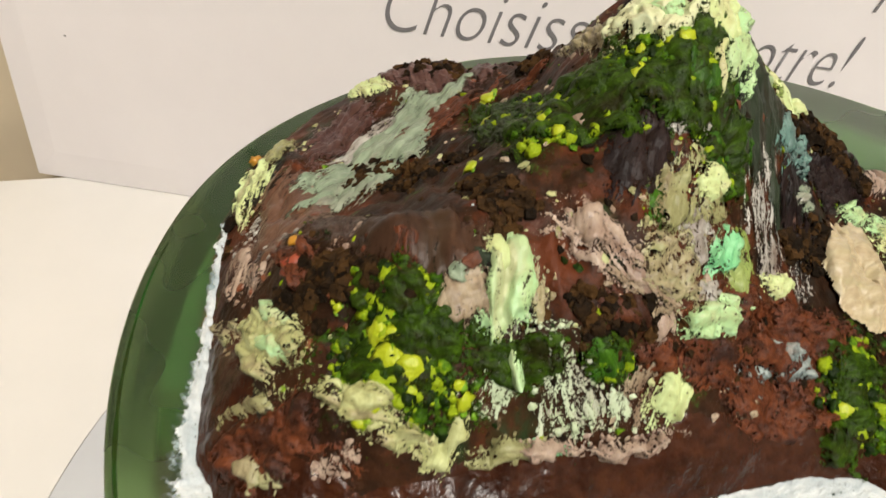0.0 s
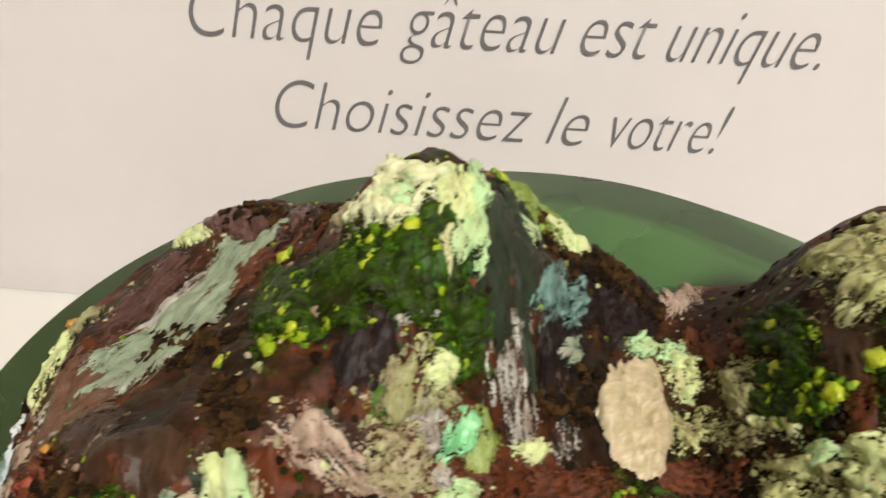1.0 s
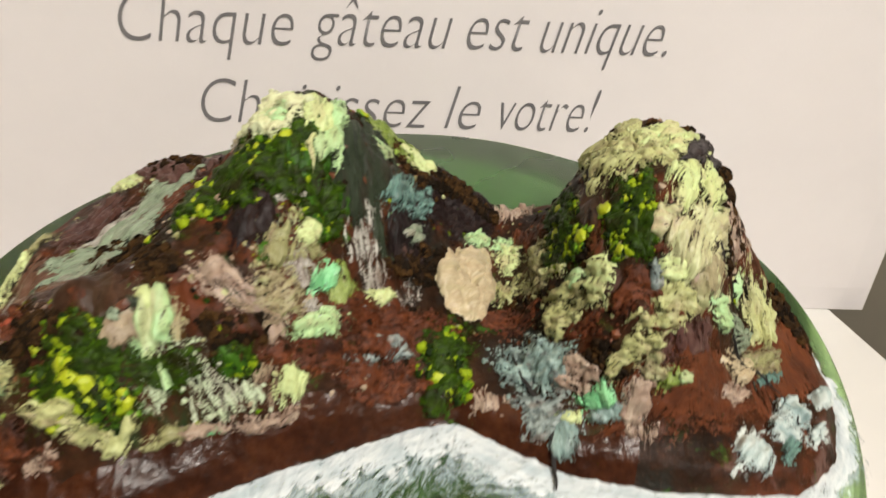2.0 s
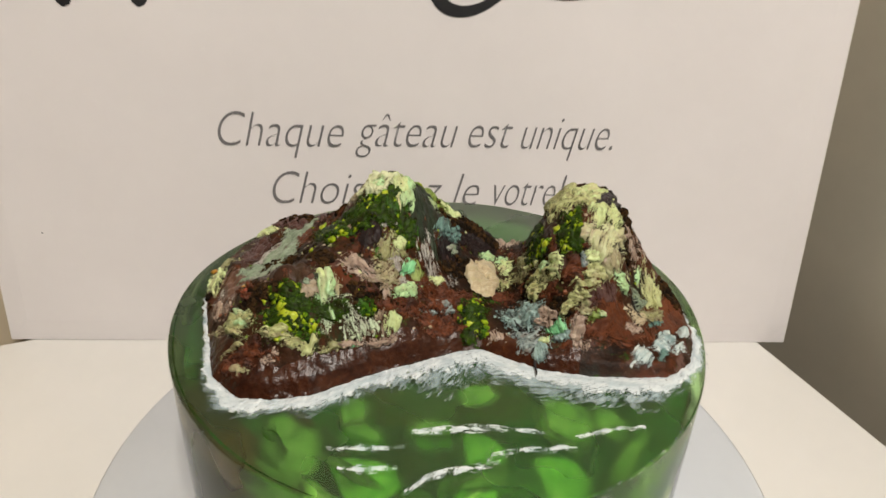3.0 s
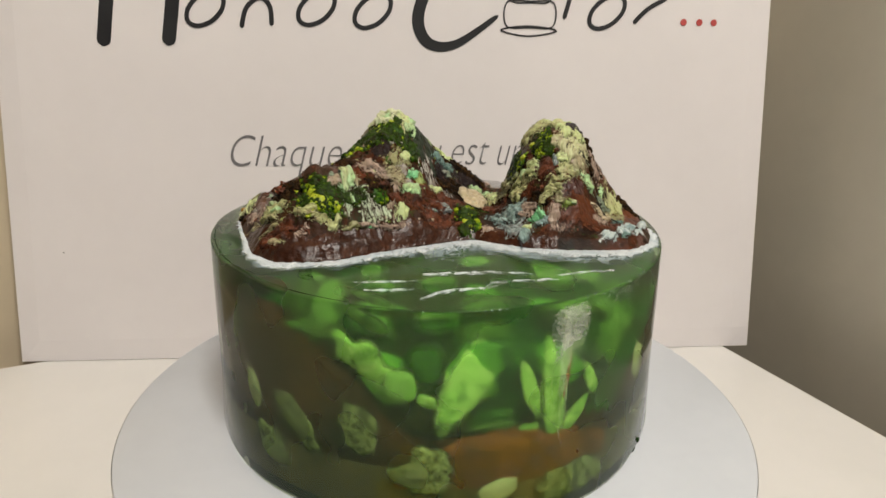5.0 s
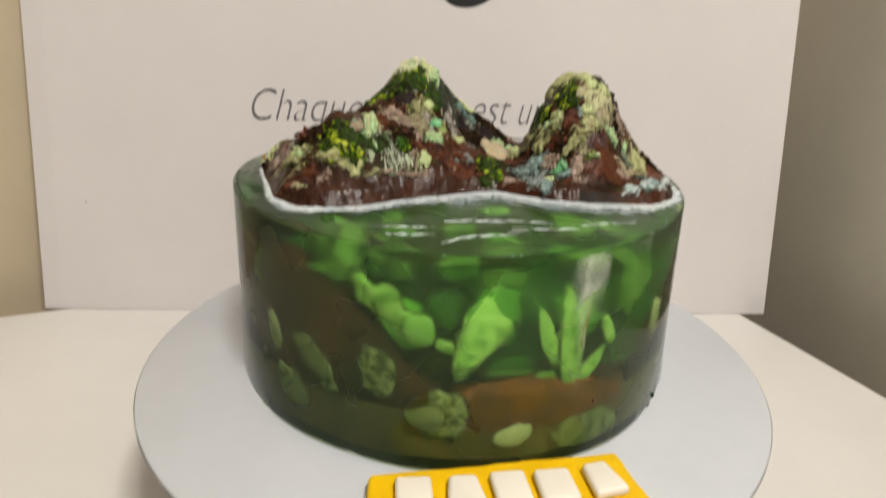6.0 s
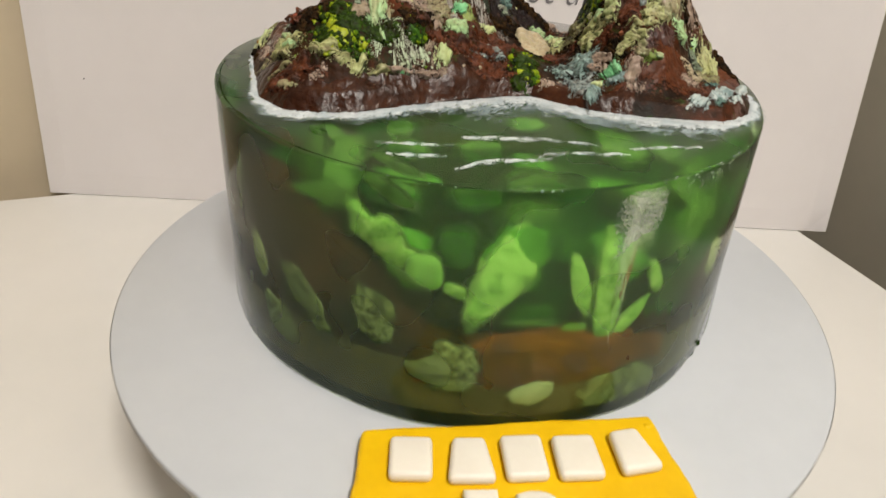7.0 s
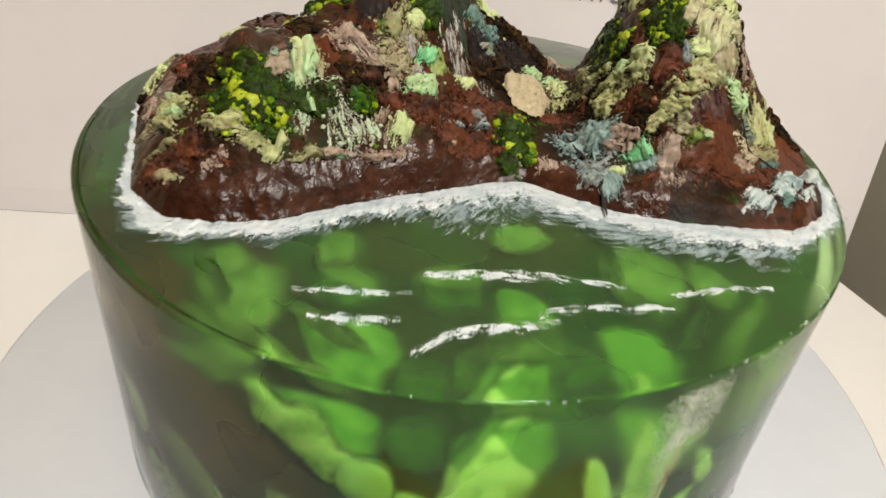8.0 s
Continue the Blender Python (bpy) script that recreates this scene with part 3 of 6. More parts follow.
for z, w, h in ((0.173, 0.017, 0.016), (0.190, 0.0135, 0.011), (0.202, 0.009, 0.009)):
    ink("printed_tier", [(0.081 - w, z + h), (0.081 - w, z), (0.081, z - 0.001), (0.081 + w, z), (0.081 + w, z + h), (0.081, z + h + 0.001)], 0.0011, INK_BLACK, closed=True)
ink("printed_stroke", [(0.106, 0.178), (0.113, 0.205)], 0.0032, INK_BLACK)
ink("printed_stroke", [(0.158, 0.212), (0.155, 0.202)], 0.0028, INK_BLACK)
ink("printed_stroke", [(0.182, 0.194), (0.168, 0.186), (0.158, 0.176)], 0.0032, INK_BLACK)
for x in (0.196, 0.208, 0.219):
    ink("printed_dot", [(x - 0.0024, 0.1775), (x + 0.0024, 0.1775)], 0.0048, INK_RED)
ink("printed_speck", [(-0.2633, 0.0083), (-0.2622, 0.0083)], 0.0011, INK_BLACK)

# ---- cake board on its low stand ----
stand = tagged(new("cake_stand"), "low white cake stand under the cake board", "stand")
v, f = lathe([(0.062, TABLE_Z), (0.064, TABLE_Z + 0.004), (0.050, TABLE_Z + 0.010), (0.020, TABLE_Z + 0.020), (0.018, -0.022), (0.050, -0.010), (0.060, -0.0035)], 48)
foot = mesh_part("pedestal", v, f, TABLE_WHITE, stand)
foot.location = (0, -0.008, 0)
board = tagged(new("cake_board"), "thin round white cardboard cake board", "cake board")
v, f = lathe([(0.1455, -0.0032), (0.1464, -0.0028), (0.1464, -0.0006), (0.1458, 0.0)], 160)
disc = mesh_part("disc", v, f, BOARD_WHITE, board)
disc.location = (0, -0.008, 0)
v, f = lathe([(0.1466, -0.0027), (0.1467, -0.0024), (0.1467, -0.0010), (0.1466, -0.0007)], 160)
rim = mesh_part("cut_edge", [p for p in v[:-2]], [q for q in f if max(q) < len(v) - 2], KRAFT, board, "greyish brown cut cardboard edge")
rim.location = (0, -0.008, 0)

# ---- yellow fondant plaque with raised white characters ----
plaque = tagged(new("fondant_plaque"), "bright yellow fondant plaque with raised white characters", "plaque")


def plaque_slab():
    ring = []
    c = [Vector(q) for q in ((-0.037, -0.106), (-0.038, -0.1512), (0.0667, -0.1415), (0.0568, -0.0938))]
    for i in range(4):
        for s in range(14):
            q = c[i].lerp(c[(i + 1) % 4], s / 14)
            k = 0.0003 * math.sin(s * 0.9 + i) + 0.00015 * math.sin(s * 2.9 + 2 * i)
            d = (c[(i + 1) % 4] - c[i]).normalized()
            ring.append((q.x + d.y * k, q.y - d.x * k))
    bm = slab(ring, 0.0003, 0.0058)
    return part("slab", bm, FONDANT_YELLOW, plaque)


yellow = plaque_slab()
mod = yellow.modifiers.new("bevel", "BEVEL")
mod.width, mod.segments, mod.limit_method, mod.angle_limit = 0.0016, 3, "ANGLE", radians(50)
for x, y in ((-0.030, -0.146), (0.055, -0.099), (0.0625, -0.1355)):
    v, f = ICO2
    mesh_part("dimple", v * (0.0013, 0.0011, 0.00025) + (x, y, 0.0058), f, FONDANT_YELLOW, plaque)


def raised_block(x0, x1, y0, y1, turn, lean):
    """One letter-sized bar of white fondant, soft at its edges."""
    ring = [(-1, -1), (1, -1), (1 - lean, 1), (-1 + lean, 1)]
    w, h = (x1 - x0) / 2, (y1 - y0) / 2
    bm = slab([(x * w, y * h) for x, y in ring], 0.0, 0.0042, 0.0018, 4)
    bmesh.ops.transform(bm, matrix=pose((x0 + x1) / 2, (y0 + y1) / 2, 0.0056, 0, 0, turn), verts=bm.verts)
    return part("raised_bar", bm, FONDANT_WHITE, plaque, smooth=True)


raised_block(-0.0275, -0.0145, -0.1265, -0.1112, 2, 0.0)
raised_block(-0.0105, 0.0040, -0.1265, -0.1105, 4, 0.3)
raised_block(0.0065, 0.0195, -0.1248, -0.1085, 6, 0.0)
raised_block(0.0222, 0.0362, -0.1235, -0.1075, 6, 0.05)
raised_block(0.0400, 0.0535, -0.1200, -0.1040, 14, 0.3)


def raised_digit(text, x0, x1, y0, y1, turn):
    cu = bpy.data.curves.new("digit", "FONT")
    cu.body, cu.size, cu.offset, cu.extrude, cu.bevel_depth, cu.bevel_resolution = text, 1.0, 0.0, 0.05, 0.075, 3
    tmp = bpy.data.objects.new("digit", cu)
    scene.collection.objects.link(tmp)
    me = bpy.data.meshes.new_from_object(tmp.evaluated_get(bpy.context.evaluated_depsgraph_get()))
    bpy.data.objects.remove(tmp)
    co = np.array([v.co[:] for v in me.vertices])
    lo, hi = co.min(0), co.max(0)
    m = pose((x0 + x1) / 2, (y0 + y1) / 2, 0.0054, 0, 0, turn)
    for v in me.vertices:
        q = (Vector(v.co) - Vector(lo))
        v.co = m @ Vector(((q.x / (hi[0] - lo[0]) - 0.5) * (x1 - x0), (q.y / (hi[1] - lo[1]) - 0.5) * (y1 - y0), q.z / (hi[2] - lo[2]) * 0.0046))
    me.materials.clear()
    me.materials.append(FONDANT_WHITE)
    ob = new("raised_digit", me)
    ob.parent = plaque
    return ob


raised_digit("5", -0.0062, 0.0056, -0.1468, -0.1300, 4)
raised_digit("3", 0.0095, 0.0222, -0.1452, -0.1295, 5)

# ---- the jelly cake: clear body, what is cast inside it, and the island on top ----
cake = tagged(new("jelly_cake"), "round clear green jelly cake with a rocky mossy island on top", "cake")
ZT = 0.0885


def plan(r, a):
    """Point at radius r and angle a of the cake's outline, which is a little drawn out to the front and flat at the back."""
    y = r * math.sin(a)
    return 1.014 * r * math.cos(a), 0.005 + y * (0.872 if y > 0 else 1.041)


def turned(profile, steps):
    v, f = lathe(profile, steps)
    return [(*plan(math.hypot(x, y), math.atan2(y, x)), z) for x, y, z in v], f


v, f = turned([(0.0985, 0.0004), (0.1010, 0.0012), (0.1020, 0.0040), (0.1008, 0.030), (0.1001, 0.060), (0.0999, 0.0874), (0.09985, 0.0880), (0.0996, 0.0883), (0.0992, ZT)], 192)
v = [(x + 0.0005 * math.sin(9 * z * 30 + 3 * x * 40), y + 0.0004 * math.sin(7 * z * 30 + x * 90), z) for x, y, z in v]
body = mesh_part("jelly_body", v, f, JELLY, cake, "clear green jelly, glossy and slightly wavy")
body.visible_shadow = False


def core_height(x, y):
    """Upper side of the opaque jelly cast inside: a bank on one side, a floor in front, a slope at the back."""
    bank = 0.030 + 0.050 * ease((-0.006 - x) / 0.056) - 0.008 * ease((x - 0.06) / 0.03)
    slope = 0.028 + 0.055 * ease((y + 0.080) / 0.042)
    h = np.maximum(bank, slope) + 0.0016 * fuzz(x, y, 90)
    return np.minimum(h, 0.084) - 0.010 * ease((np.hypot(x, y) - 0.080) / 0.012) * ease((h - 0.05) / 0.02)


def cast_core():
    rings, steps, rmax = 40, 160, 0.0945
    rr = rmax * np.sqrt(np.linspace(0.0004, 1, rings))
    aa = np.arange(steps) * 2 * math.pi / steps
    x, y = 1.014 * np.outer(rr, np.cos(aa)), np.outer(rr, np.sin(aa))
    y = 0.005 + y * np.where(y > 0, 0.872, 1.041)
    z = core_height(x, y)
    v = [(a, b, c) for a, b, c in zip(x.ravel(), y.ravel(), z.ravel())]
    brown, green, back = [], [], []
    for i in range(rings - 1):
        for j in range(steps):
            k = (j + 1) % steps
            q = (i * steps + j, (i + 1) * steps + j, (i + 1) * steps + k, i * steps + k)
            cx, cy, cz = np.mean([v[t] for t in q], axis=0)
            if cy > -0.024 and cz > 0.03:
                back.append(q)
                continue
            (green if cz > 0.076 or cz > 0.058 and math.hypot(cx, cy) > 0.079 and (cy > -0.035 or cx > 0) or cz > 0.034 and cx > -0.052 + 1.0 * (0.083 - cz) + 0.002 * float(fuzz(cx, cy, 150)) else brown).append(q)
    n = len(v)
    base = []
    for zz, grow in ((0.024, 1.002), (0.012, 1.004), (0.004, 0.99)):
        v += [(x[-1, j] * grow, y[-1, j] * grow, min(zz, z[-1, j] - 0.002 * (0.03 - zz) / 0.006)) for j in range(steps)]
    last = (rings - 1) * steps
    for j in range(steps):
        k = (j + 1) % steps
        wall = back if y[-1, j] > -0.015 else brown
        wall.append((last + j, n + j, n + k, last + k))
        for low in (n, n + steps):
            (base if wall is brown else back).append((low + j, low + steps + j, low + steps + k, low + k))
    mesh_part("brown_jelly_layer", v, brown, LAYER_BROWN, cake, "opaque brown jelly bank cast inside")
    mesh_part("murky_jelly_foot", v, base, LAYER_BASE, cake, "murky olive jelly at the foot")
    mesh_part("green_jelly_slope", v, green, SLOPE_GREEN, cake, "deep green jelly slope cast inside")
    mesh_part("green_jelly_bed", v, back, JELLY_BACK, cake, "mid-green jelly bed under the island")


cast_core()


v, f = turned([(0.060, 0.030), (0.0845, 0.033), (0.0865, 0.040), (0.0858, 0.062), (0.0830, 0.0690), (0.060, 0.0705)], 96)
mesh_part("cloudy_jelly", v, f, CLOUDY, cake, "milky green jelly poured inside the clear one")


def cast_piece(name, x, y, z, width, length, thick, turn, mat, pointed=0.0, lumpy=0.0, seed=0, ruffle=0.0, tilt=0):
    """A leaf or pebble of coloured jelly, broad side to the outside; turn: degrees from upright; pointed: how far its upper end tapers."""
    v, f = ICO3
    if mat in (JELLY_LEAF, JELLY_DIM):
        width, length = width * 1.12, length * 1.12
    inner = 1 - np.hypot(v[:, 0], v[:, 2])
    v = v.copy()
    if lumpy:
        r = np.array([1 + 1.5 * lumpy * noise.noise(Vector((a * 1.7 + seed, b * 1.7, c * 1.7))) + 0.25 * lumpy * noise.noise(Vector((a * 4 + seed, b * 4, c * 4))) for a, b, c in v])
        v = v * r[:, None]
    if ruffle:
        a = np.arctan2(v[:, 2], v[:, 0])
        v = v * np.stack([1 + ruffle * 1.6 * fuzz(np.cos(a) * 0.02 + seed, np.sin(a) * 0.02, 130, 3)] * 3, 1) ** np.array((1, 0, 1))
    s = 1 - pointed * np.clip(v[:, 2] * 0.5 + 0.5, 0, 1) ** 1.5
    v = np.stack([v[:, 0] * width / 2 * s, v[:, 1] * thick / 2 * s + 0.12 * length * v[:, 2] ** 2 * (pointed > 0) * 0.3, v[:, 2] * length / 2], 1)
    yaw = math.degrees(math.atan2(y, x)) + 90
    m = pose(x, y, z, 0, 0, yaw) @ pose(0, 0, 0, tilt, turn, 0)
    r3, t3 = np.array(m.to_3x3()), np.array(m.translation)
    ob = mesh_part(name, v @ r3.T + t3, f, mat, cake)
    ob.data.attributes.new("cover", "FLOAT", "POINT").data.foreach_set("value", inner)
    return ob


cast_piece("jelly_leaf", -0.0531, -0.0683, 0.0806, 0.0125, 0.0182, 0.0044, -1, JELLY_DIM, .15, .2, 1, .38)
cast_piece("jelly_leaf", -0.0506, -0.0701, 0.0713, 0.0229, 0.0117, 0.0041, 3, JELLY_DIM, 0, .2, 2, .38)
cast_piece("jelly_leaf", -0.0287, -0.0733, 0.0761, 0.0237, 0.0066, 0.0023, -155, JELLY_DIM, 0, .12, 3, 0.11)
cast_piece("jelly_leaf", -0.0325, -0.0805, 0.0655, 0.0135, 0.0225, 0.0042, -57, JELLY_LEAF, .1, .2, 4, .38)
cast_piece("jelly_leaf", -0.0270, -0.0826, 0.0600, 0.0120, 0.0200, 0.0035, -40, JELLY_LEAF, 0, .2, 5, .38)
cast_piece("jelly_ball", -0.0189, -0.0859, 0.0553, 0.0134, 0.0157, 0.0047, 14, JELLY_BALL, 0, .12, 6, .03)
cast_piece("jelly_leaf", -0.0098, -0.0839, 0.0481, 0.0082, 0.0054, 0.0019, 9, JELLY_LEAF, 0, .2, 7, .38)
cast_piece("jelly_leaf", -0.0094, -0.0760, 0.0603, 0.0153, 0.0177, 0.0054, -3, JELLY_DIM, 0, .15, 8, 0.11)
cast_piece("jelly_leaf", 0.0039, -0.0858, 0.0562, 0.0189, 0.0412, 0.0066, -141, JELLY_LEAF, .30, .2, 9, .12, 34)
cast_piece("jelly_leaf", 0.0116, -0.0718, 0.0674, 0.0241, 0.0184, 0.0064, 20, JELLY_DIM, 0, .12, 10, 0.11)
cast_piece("jelly_leaf", 0.0136, -0.0814, 0.0388, 0.0237, 0.0107, 0.0038, -2, JELLY_DIM, 0, .2, 11, 0.36)
cast_piece("jelly_leaf", 0.0266, -0.0849, 0.0524, 0.0073, 0.0233, 0.0026, -14, JELLY_LEAF, .25, .1, 12, 0.08, -8)
cast_piece("jelly_leaf", 0.0354, -0.0818, 0.0488, 0.0113, 0.0428, 0.0040, -2, JELLY_LEAF, .35, .1, 13, 0.08, -8)
cast_piece("jelly_leaf", 0.0445, -0.0774, 0.0365, 0.0082, 0.0205, 0.0029, 41, JELLY_LEAF, .5, .1, 14, 0.08)
cast_piece("jelly_leaf", 0.0355, -0.0817, 0.0322, 0.0063, 0.0150, 0.0022, -19, JELLY_LEAF, .3, .1, 15, 0.08)
cast_piece("jelly_leaf", 0.0279, -0.0819, 0.0344, 0.0105, 0.0065, 0.0023, -9, JELLY_LEAF, 0, .2, 16, 0.36)
cast_piece("jelly_leaf", 0.0506, -0.0737, 0.0499, 0.0063, 0.0175, 0.0022, -22, JELLY_LEAF, .3, .15, 17, 0.11)
cast_piece("jelly_leaf", 0.0582, -0.0567, 0.0619, 0.0306, 0.0309, 0.0107, 111, JELLY_DIM, 0, .15, 18, 0.11)
cast_piece("jelly_leaf", 0.0748, -0.0558, 0.0475, 0.0116, 0.0194, 0.0040, -5, JELLY_PALE, .25, .15, 19, .05)
cast_piece("jelly_leaf", 0.0616, -0.0589, 0.0319, 0.0324, 0.0198, 0.0069, 29, JELLY_DIM, 0, .2, 20, 0.3)
cast_piece("jelly_pebble", -0.0740, -0.0585, 0.0405, 0.0093, 0.0172, 0.0033, -17, JELLY_PALE, 0, .08, 21, .03)
cast_piece("jelly_leaf", -0.0573, -0.0744, 0.0350, 0.0130, 0.0308, 0.0026, -40, JELLY_STONE, .1, .1, 22, 0.2)
cast_piece("jelly_pebble", -0.0674, -0.0651, 0.0199, 0.0159, 0.0210, 0.0032, -60, JELLY_STONE, .1, .1, 23, 0.17)
cast_piece("jelly_pebble", -0.0337, -0.0883, 0.0385, 0.0165, 0.0246, 0.0033, -13, JELLY_STONE, 0, .1, 24, 0.24)
cast_piece("jelly_pebble", -0.0113, -0.0936, 0.0232, 0.0232, 0.0211, 0.0042, 5, JELLY_STONE, 0, .1, 25, 0.33)
cast_piece("jelly_pebble", 0.0161, -0.0934, 0.0146, 0.0108, 0.0177, 0.0038, 73, JELLY_PALE, .2, .12, 26, .04)
cast_piece("jelly_pebble", 0.0443, -0.0842, 0.0123, 0.0186, 0.0338, 0.0037, 91, JELLY_STONE, .1, .1, 27, 0.27)
cast_piece("jelly_leaf", -0.0809, -0.0508, 0.0635, 0.0062, 0.0236, 0.0012, 9, JELLY_STONE, 0, .1, 28, 0.11)
cast_piece("jelly_leaf", 0.0246, -0.0706, 0.0596, 0.0144, 0.0108, 0.0038, 10, JELLY_DIM, 0, .2, 29, 0.17)
cast_piece("jelly_leaf", -0.0298, -0.0489, 0.0776, 0.0116, 0.0126, 0.0037, 0, JELLY_DIM, 0, .2, 30, 0.17, -60)
cast_piece("jelly_leaf", -0.0267, -0.0540, 0.0687, 0.0190, 0.0127, 0.0038, 0, JELLY_DIM, 0, .15, 31, 0.12, -60)
cast_piece("jelly_leaf", -0.0465, -0.0655, 0.0745, 0.0192, 0.0212, 0.0063, 0, JELLY_DIM, 0, .2, 32, 0.24, -60)
cast_piece("jelly_leaf", -0.0270, -0.0632, 0.0513, 0.0287, 0.0245, 0.0073, 20, JELLY_LEAF, 0, .15, 33, 0.14, -60)
cast_piece("jelly_leaf", -0.0516, -0.0572, 0.0793, 0.0127, 0.0092, 0.0027, 0, JELLY_DIM, 0, .15, 34, 0.14, -60)
cast_piece("jelly_leaf", -0.0038, -0.0541, 0.0689, 0.0174, 0.0143, 0.0042, 0, JELLY_DIM, 0, .15, 35, 0.14, -60)
cast_piece("jelly_leaf", 0.0126, -0.0581, 0.0613, 0.0149, 0.0295, 0.0060, 5, JELLY_LEAF, 0, .15, 36, 0.12, -60)
cast_piece("jelly_leaf", 0.0114, -0.0455, 0.0822, 0.0161, 0.0095, 0.0028, 0, JELLY_DIM, 0, .15, 37, 0.14, -60)
cast_piece("jelly_leaf", 0.0397, -0.0512, 0.0740, 0.0205, 0.0236, 0.0070, 0, JELLY_DIM, 0, .15, 38, 0.14, -60)
cast_piece("jelly_leaf", 0.0543, -0.0521, 0.0724, 0.0126, 0.0155, 0.0046, 0, JELLY_DIM, 0, .15, 39, 0.14, -60)
cast_piece("jelly_leaf", 0.0382, -0.0619, 0.0535, 0.0188, 0.0213, 0.0063, 0, JELLY_LEAF, 0, .15, 40, 0.17, -60)
cast_piece("jelly_leaf", 0.0074, -0.0648, 0.0481, 0.0199, 0.0194, 0.0057, 0, JELLY_LEAF, 0, .15, 41, 0.12, -60)
cast_piece("orange_sliver", 0.0405, -0.0872, 0.0580, 0.0016, 0.0190, 0.0010, 6, RED, 0.3, 0.2, 72)


def amber_layer():
    """A flat tongue of amber jelly lying on the floor in front, thin towards its edges."""
    n, k = 90, 12
    a = np.radians(np.linspace(-103, -52, n))
    v, f = [], []
    for j in range(k):
        g = j / (k - 1)
        top = 0.0335 + 0.003 * fuzz(a * 0.02, a * 0, 120, 3) - 0.010 * (1 - np.sin(np.pi * np.linspace(0, 1, n)) ** 0.5)
        z = 0.0165 + 0.002 * fuzz(a * 0.02, a * 0 + 3, 120, 2) + g * (top - 0.0165)
        r = 0.0948 + 0.0008 * math.sin(math.pi * g) - 0.012 * (j == k - 1)
        v.append(np.stack([1.014 * r * np.cos(a), 0.005 + 1.041 * r * np.sin(a), z], 1))
    v = np.stack(v, 1).reshape(-1, 3)
    for i in range(n - 1):
        for j in range(k - 1):
            q = i * k + j
            f.append((q, q + k, q + k + 1, q + 1))
    mesh_part("amber_layer", v.tolist(), f, AMBER, cake, "amber-brown jelly layer cast in front")


amber_layer()

# ---- the island ----
SHORE = [(-0.084, -0.023), (-0.078, -0.042), (-0.068, -0.0520), (-0.055, -0.0530), (-0.042, -0.0505), (-0.034, -0.0455), (-0.022, -0.0395), (-0.010, -0.0345),
         (0.004, -0.0288), (0.014, -0.0268), (0.025, -0.0335), (0.035, -0.0385), (0.050, -0.0415), (0.065, -0.0425), (0.078, -0.0420), (0.088, -0.035), (0.094, -0.023),
         (0.096, -0.005), (0.094, 0.015), (0.088, 0.032), (0.075, 0.045), (0.058, 0.052), (0.040, 0.050), (0.028, 0.045), (0.012, 0.048), (-0.008, 0.055),
         (-0.030, 0.062), (-0.050, 0.068), (-0.066, 0.068), (-0.079, 0.056), (-0.088, 0.040), (-0.093, 0.022), (-0.092, 0.006), (-0.089, -0.008)]


def inland(x, y):
    """Distance to the shore line, positive on the island."""
    x, y = np.asarray(x, float), np.asarray(y, float)
    best, inside = np.full(x.shape, 9.0), np.zeros(x.shape, bool)
    for (ax, ay), (bx, by) in zip(SHORE, SHORE[1:] + SHORE[:1]):
        dx, dy = bx - ax, by - ay
        t = np.clip(((x - ax) * dx + (y - ay) * dy) / (dx * dx + dy * dy), 0, 1)
        best = np.minimum(best, np.hypot(x - ax - t * dx, y - ay - t * dy))
        cross = (ay > y) != (by > y)
        inside ^= cross & (x < (bx - ax) * (y - ay) / (by - ay + 1e-12) + ax)
    return np.where(inside, best, -best)


def hump(x, y, cx, cy, high, sx, sy, turn, power):
    c, s = math.cos(turn), math.sin(turn)
    u, w = ((x - cx) * c + (y - cy) * s) / sx, (-(x - cx) * s + (y - cy) * c) / sy
    return high * np.exp(-(u * u + w * w + 1e-9) ** (power / 2))


def rise(x, y):
    """Height of the island above the jelly: two peaks, a shoulder and a low ridge, rough and furrowed."""
    d = inland(x + 0.0008 * fuzz(x, y, 90), y + 0.0008 * fuzz(y, x, 90))
    hills = (hump(x, y, -0.0201, 0.0188, 0.0437, 0.0257, 0.0389, -0.29, 1.74)
             + hump(x, y, 0.0543, 0.0091, 0.0387, 0.0200, 0.0372, -0.20, 3.82)
             + hump(x, y, -0.0540, -0.0218, 0.0216, 0.0276, 0.0179, -0.10, 1.35)
             + hump(x, y, -0.0635, 0.0597, 0.0063, 0.0338, 0.0292, -0.34, 1.86)
             + hump(x, y, 0.0156, 0.0369, 0.0060, 0.0141, 0.0074, -0.09, 2.00)
             + hump(x, y, 0.0866, 0.0149, 0.0150, 0.0159, 0.0136, -0.71, 2.52)
             + hump(x, y, -0.0833, 0.0127, 0.0074, 0.0073, 0.0157, 0.09, 2.11))
    rough = 0.0017 * fuzz(x, y, 75, 2) + 0.0011 * fuzz(x + 0.3, y, 240, 2) + 0.0004 * fuzz(x, y + 0.2, 560, 2)
    flow = 0.0010 * (0.6 - np.abs(fuzz(x * 1.4 + y * 0.4, y * 0.35, 150, 2)) * 2.2)
    steep = ease(hills / 0.012)
    return (0.0042 * ease(d / 0.005) + hills * ease(d / 0.016) + (rough + flow) * (0.12 + 0.88 * steep) * ease(d / 0.010)) * (d > 0) - 0.0012 * (d <= 0), d


GX, GY = np.arange(-0.1, 0.1001, 0.00065), np.arange(-0.056, 0.0741, 0.00065)
MX, MY = np.meshgrid(GX, GY)
RISE, INLAND = rise(MX, MY)
SLOPE_Y, SLOPE_X = np.gradient(RISE, 0.00065)


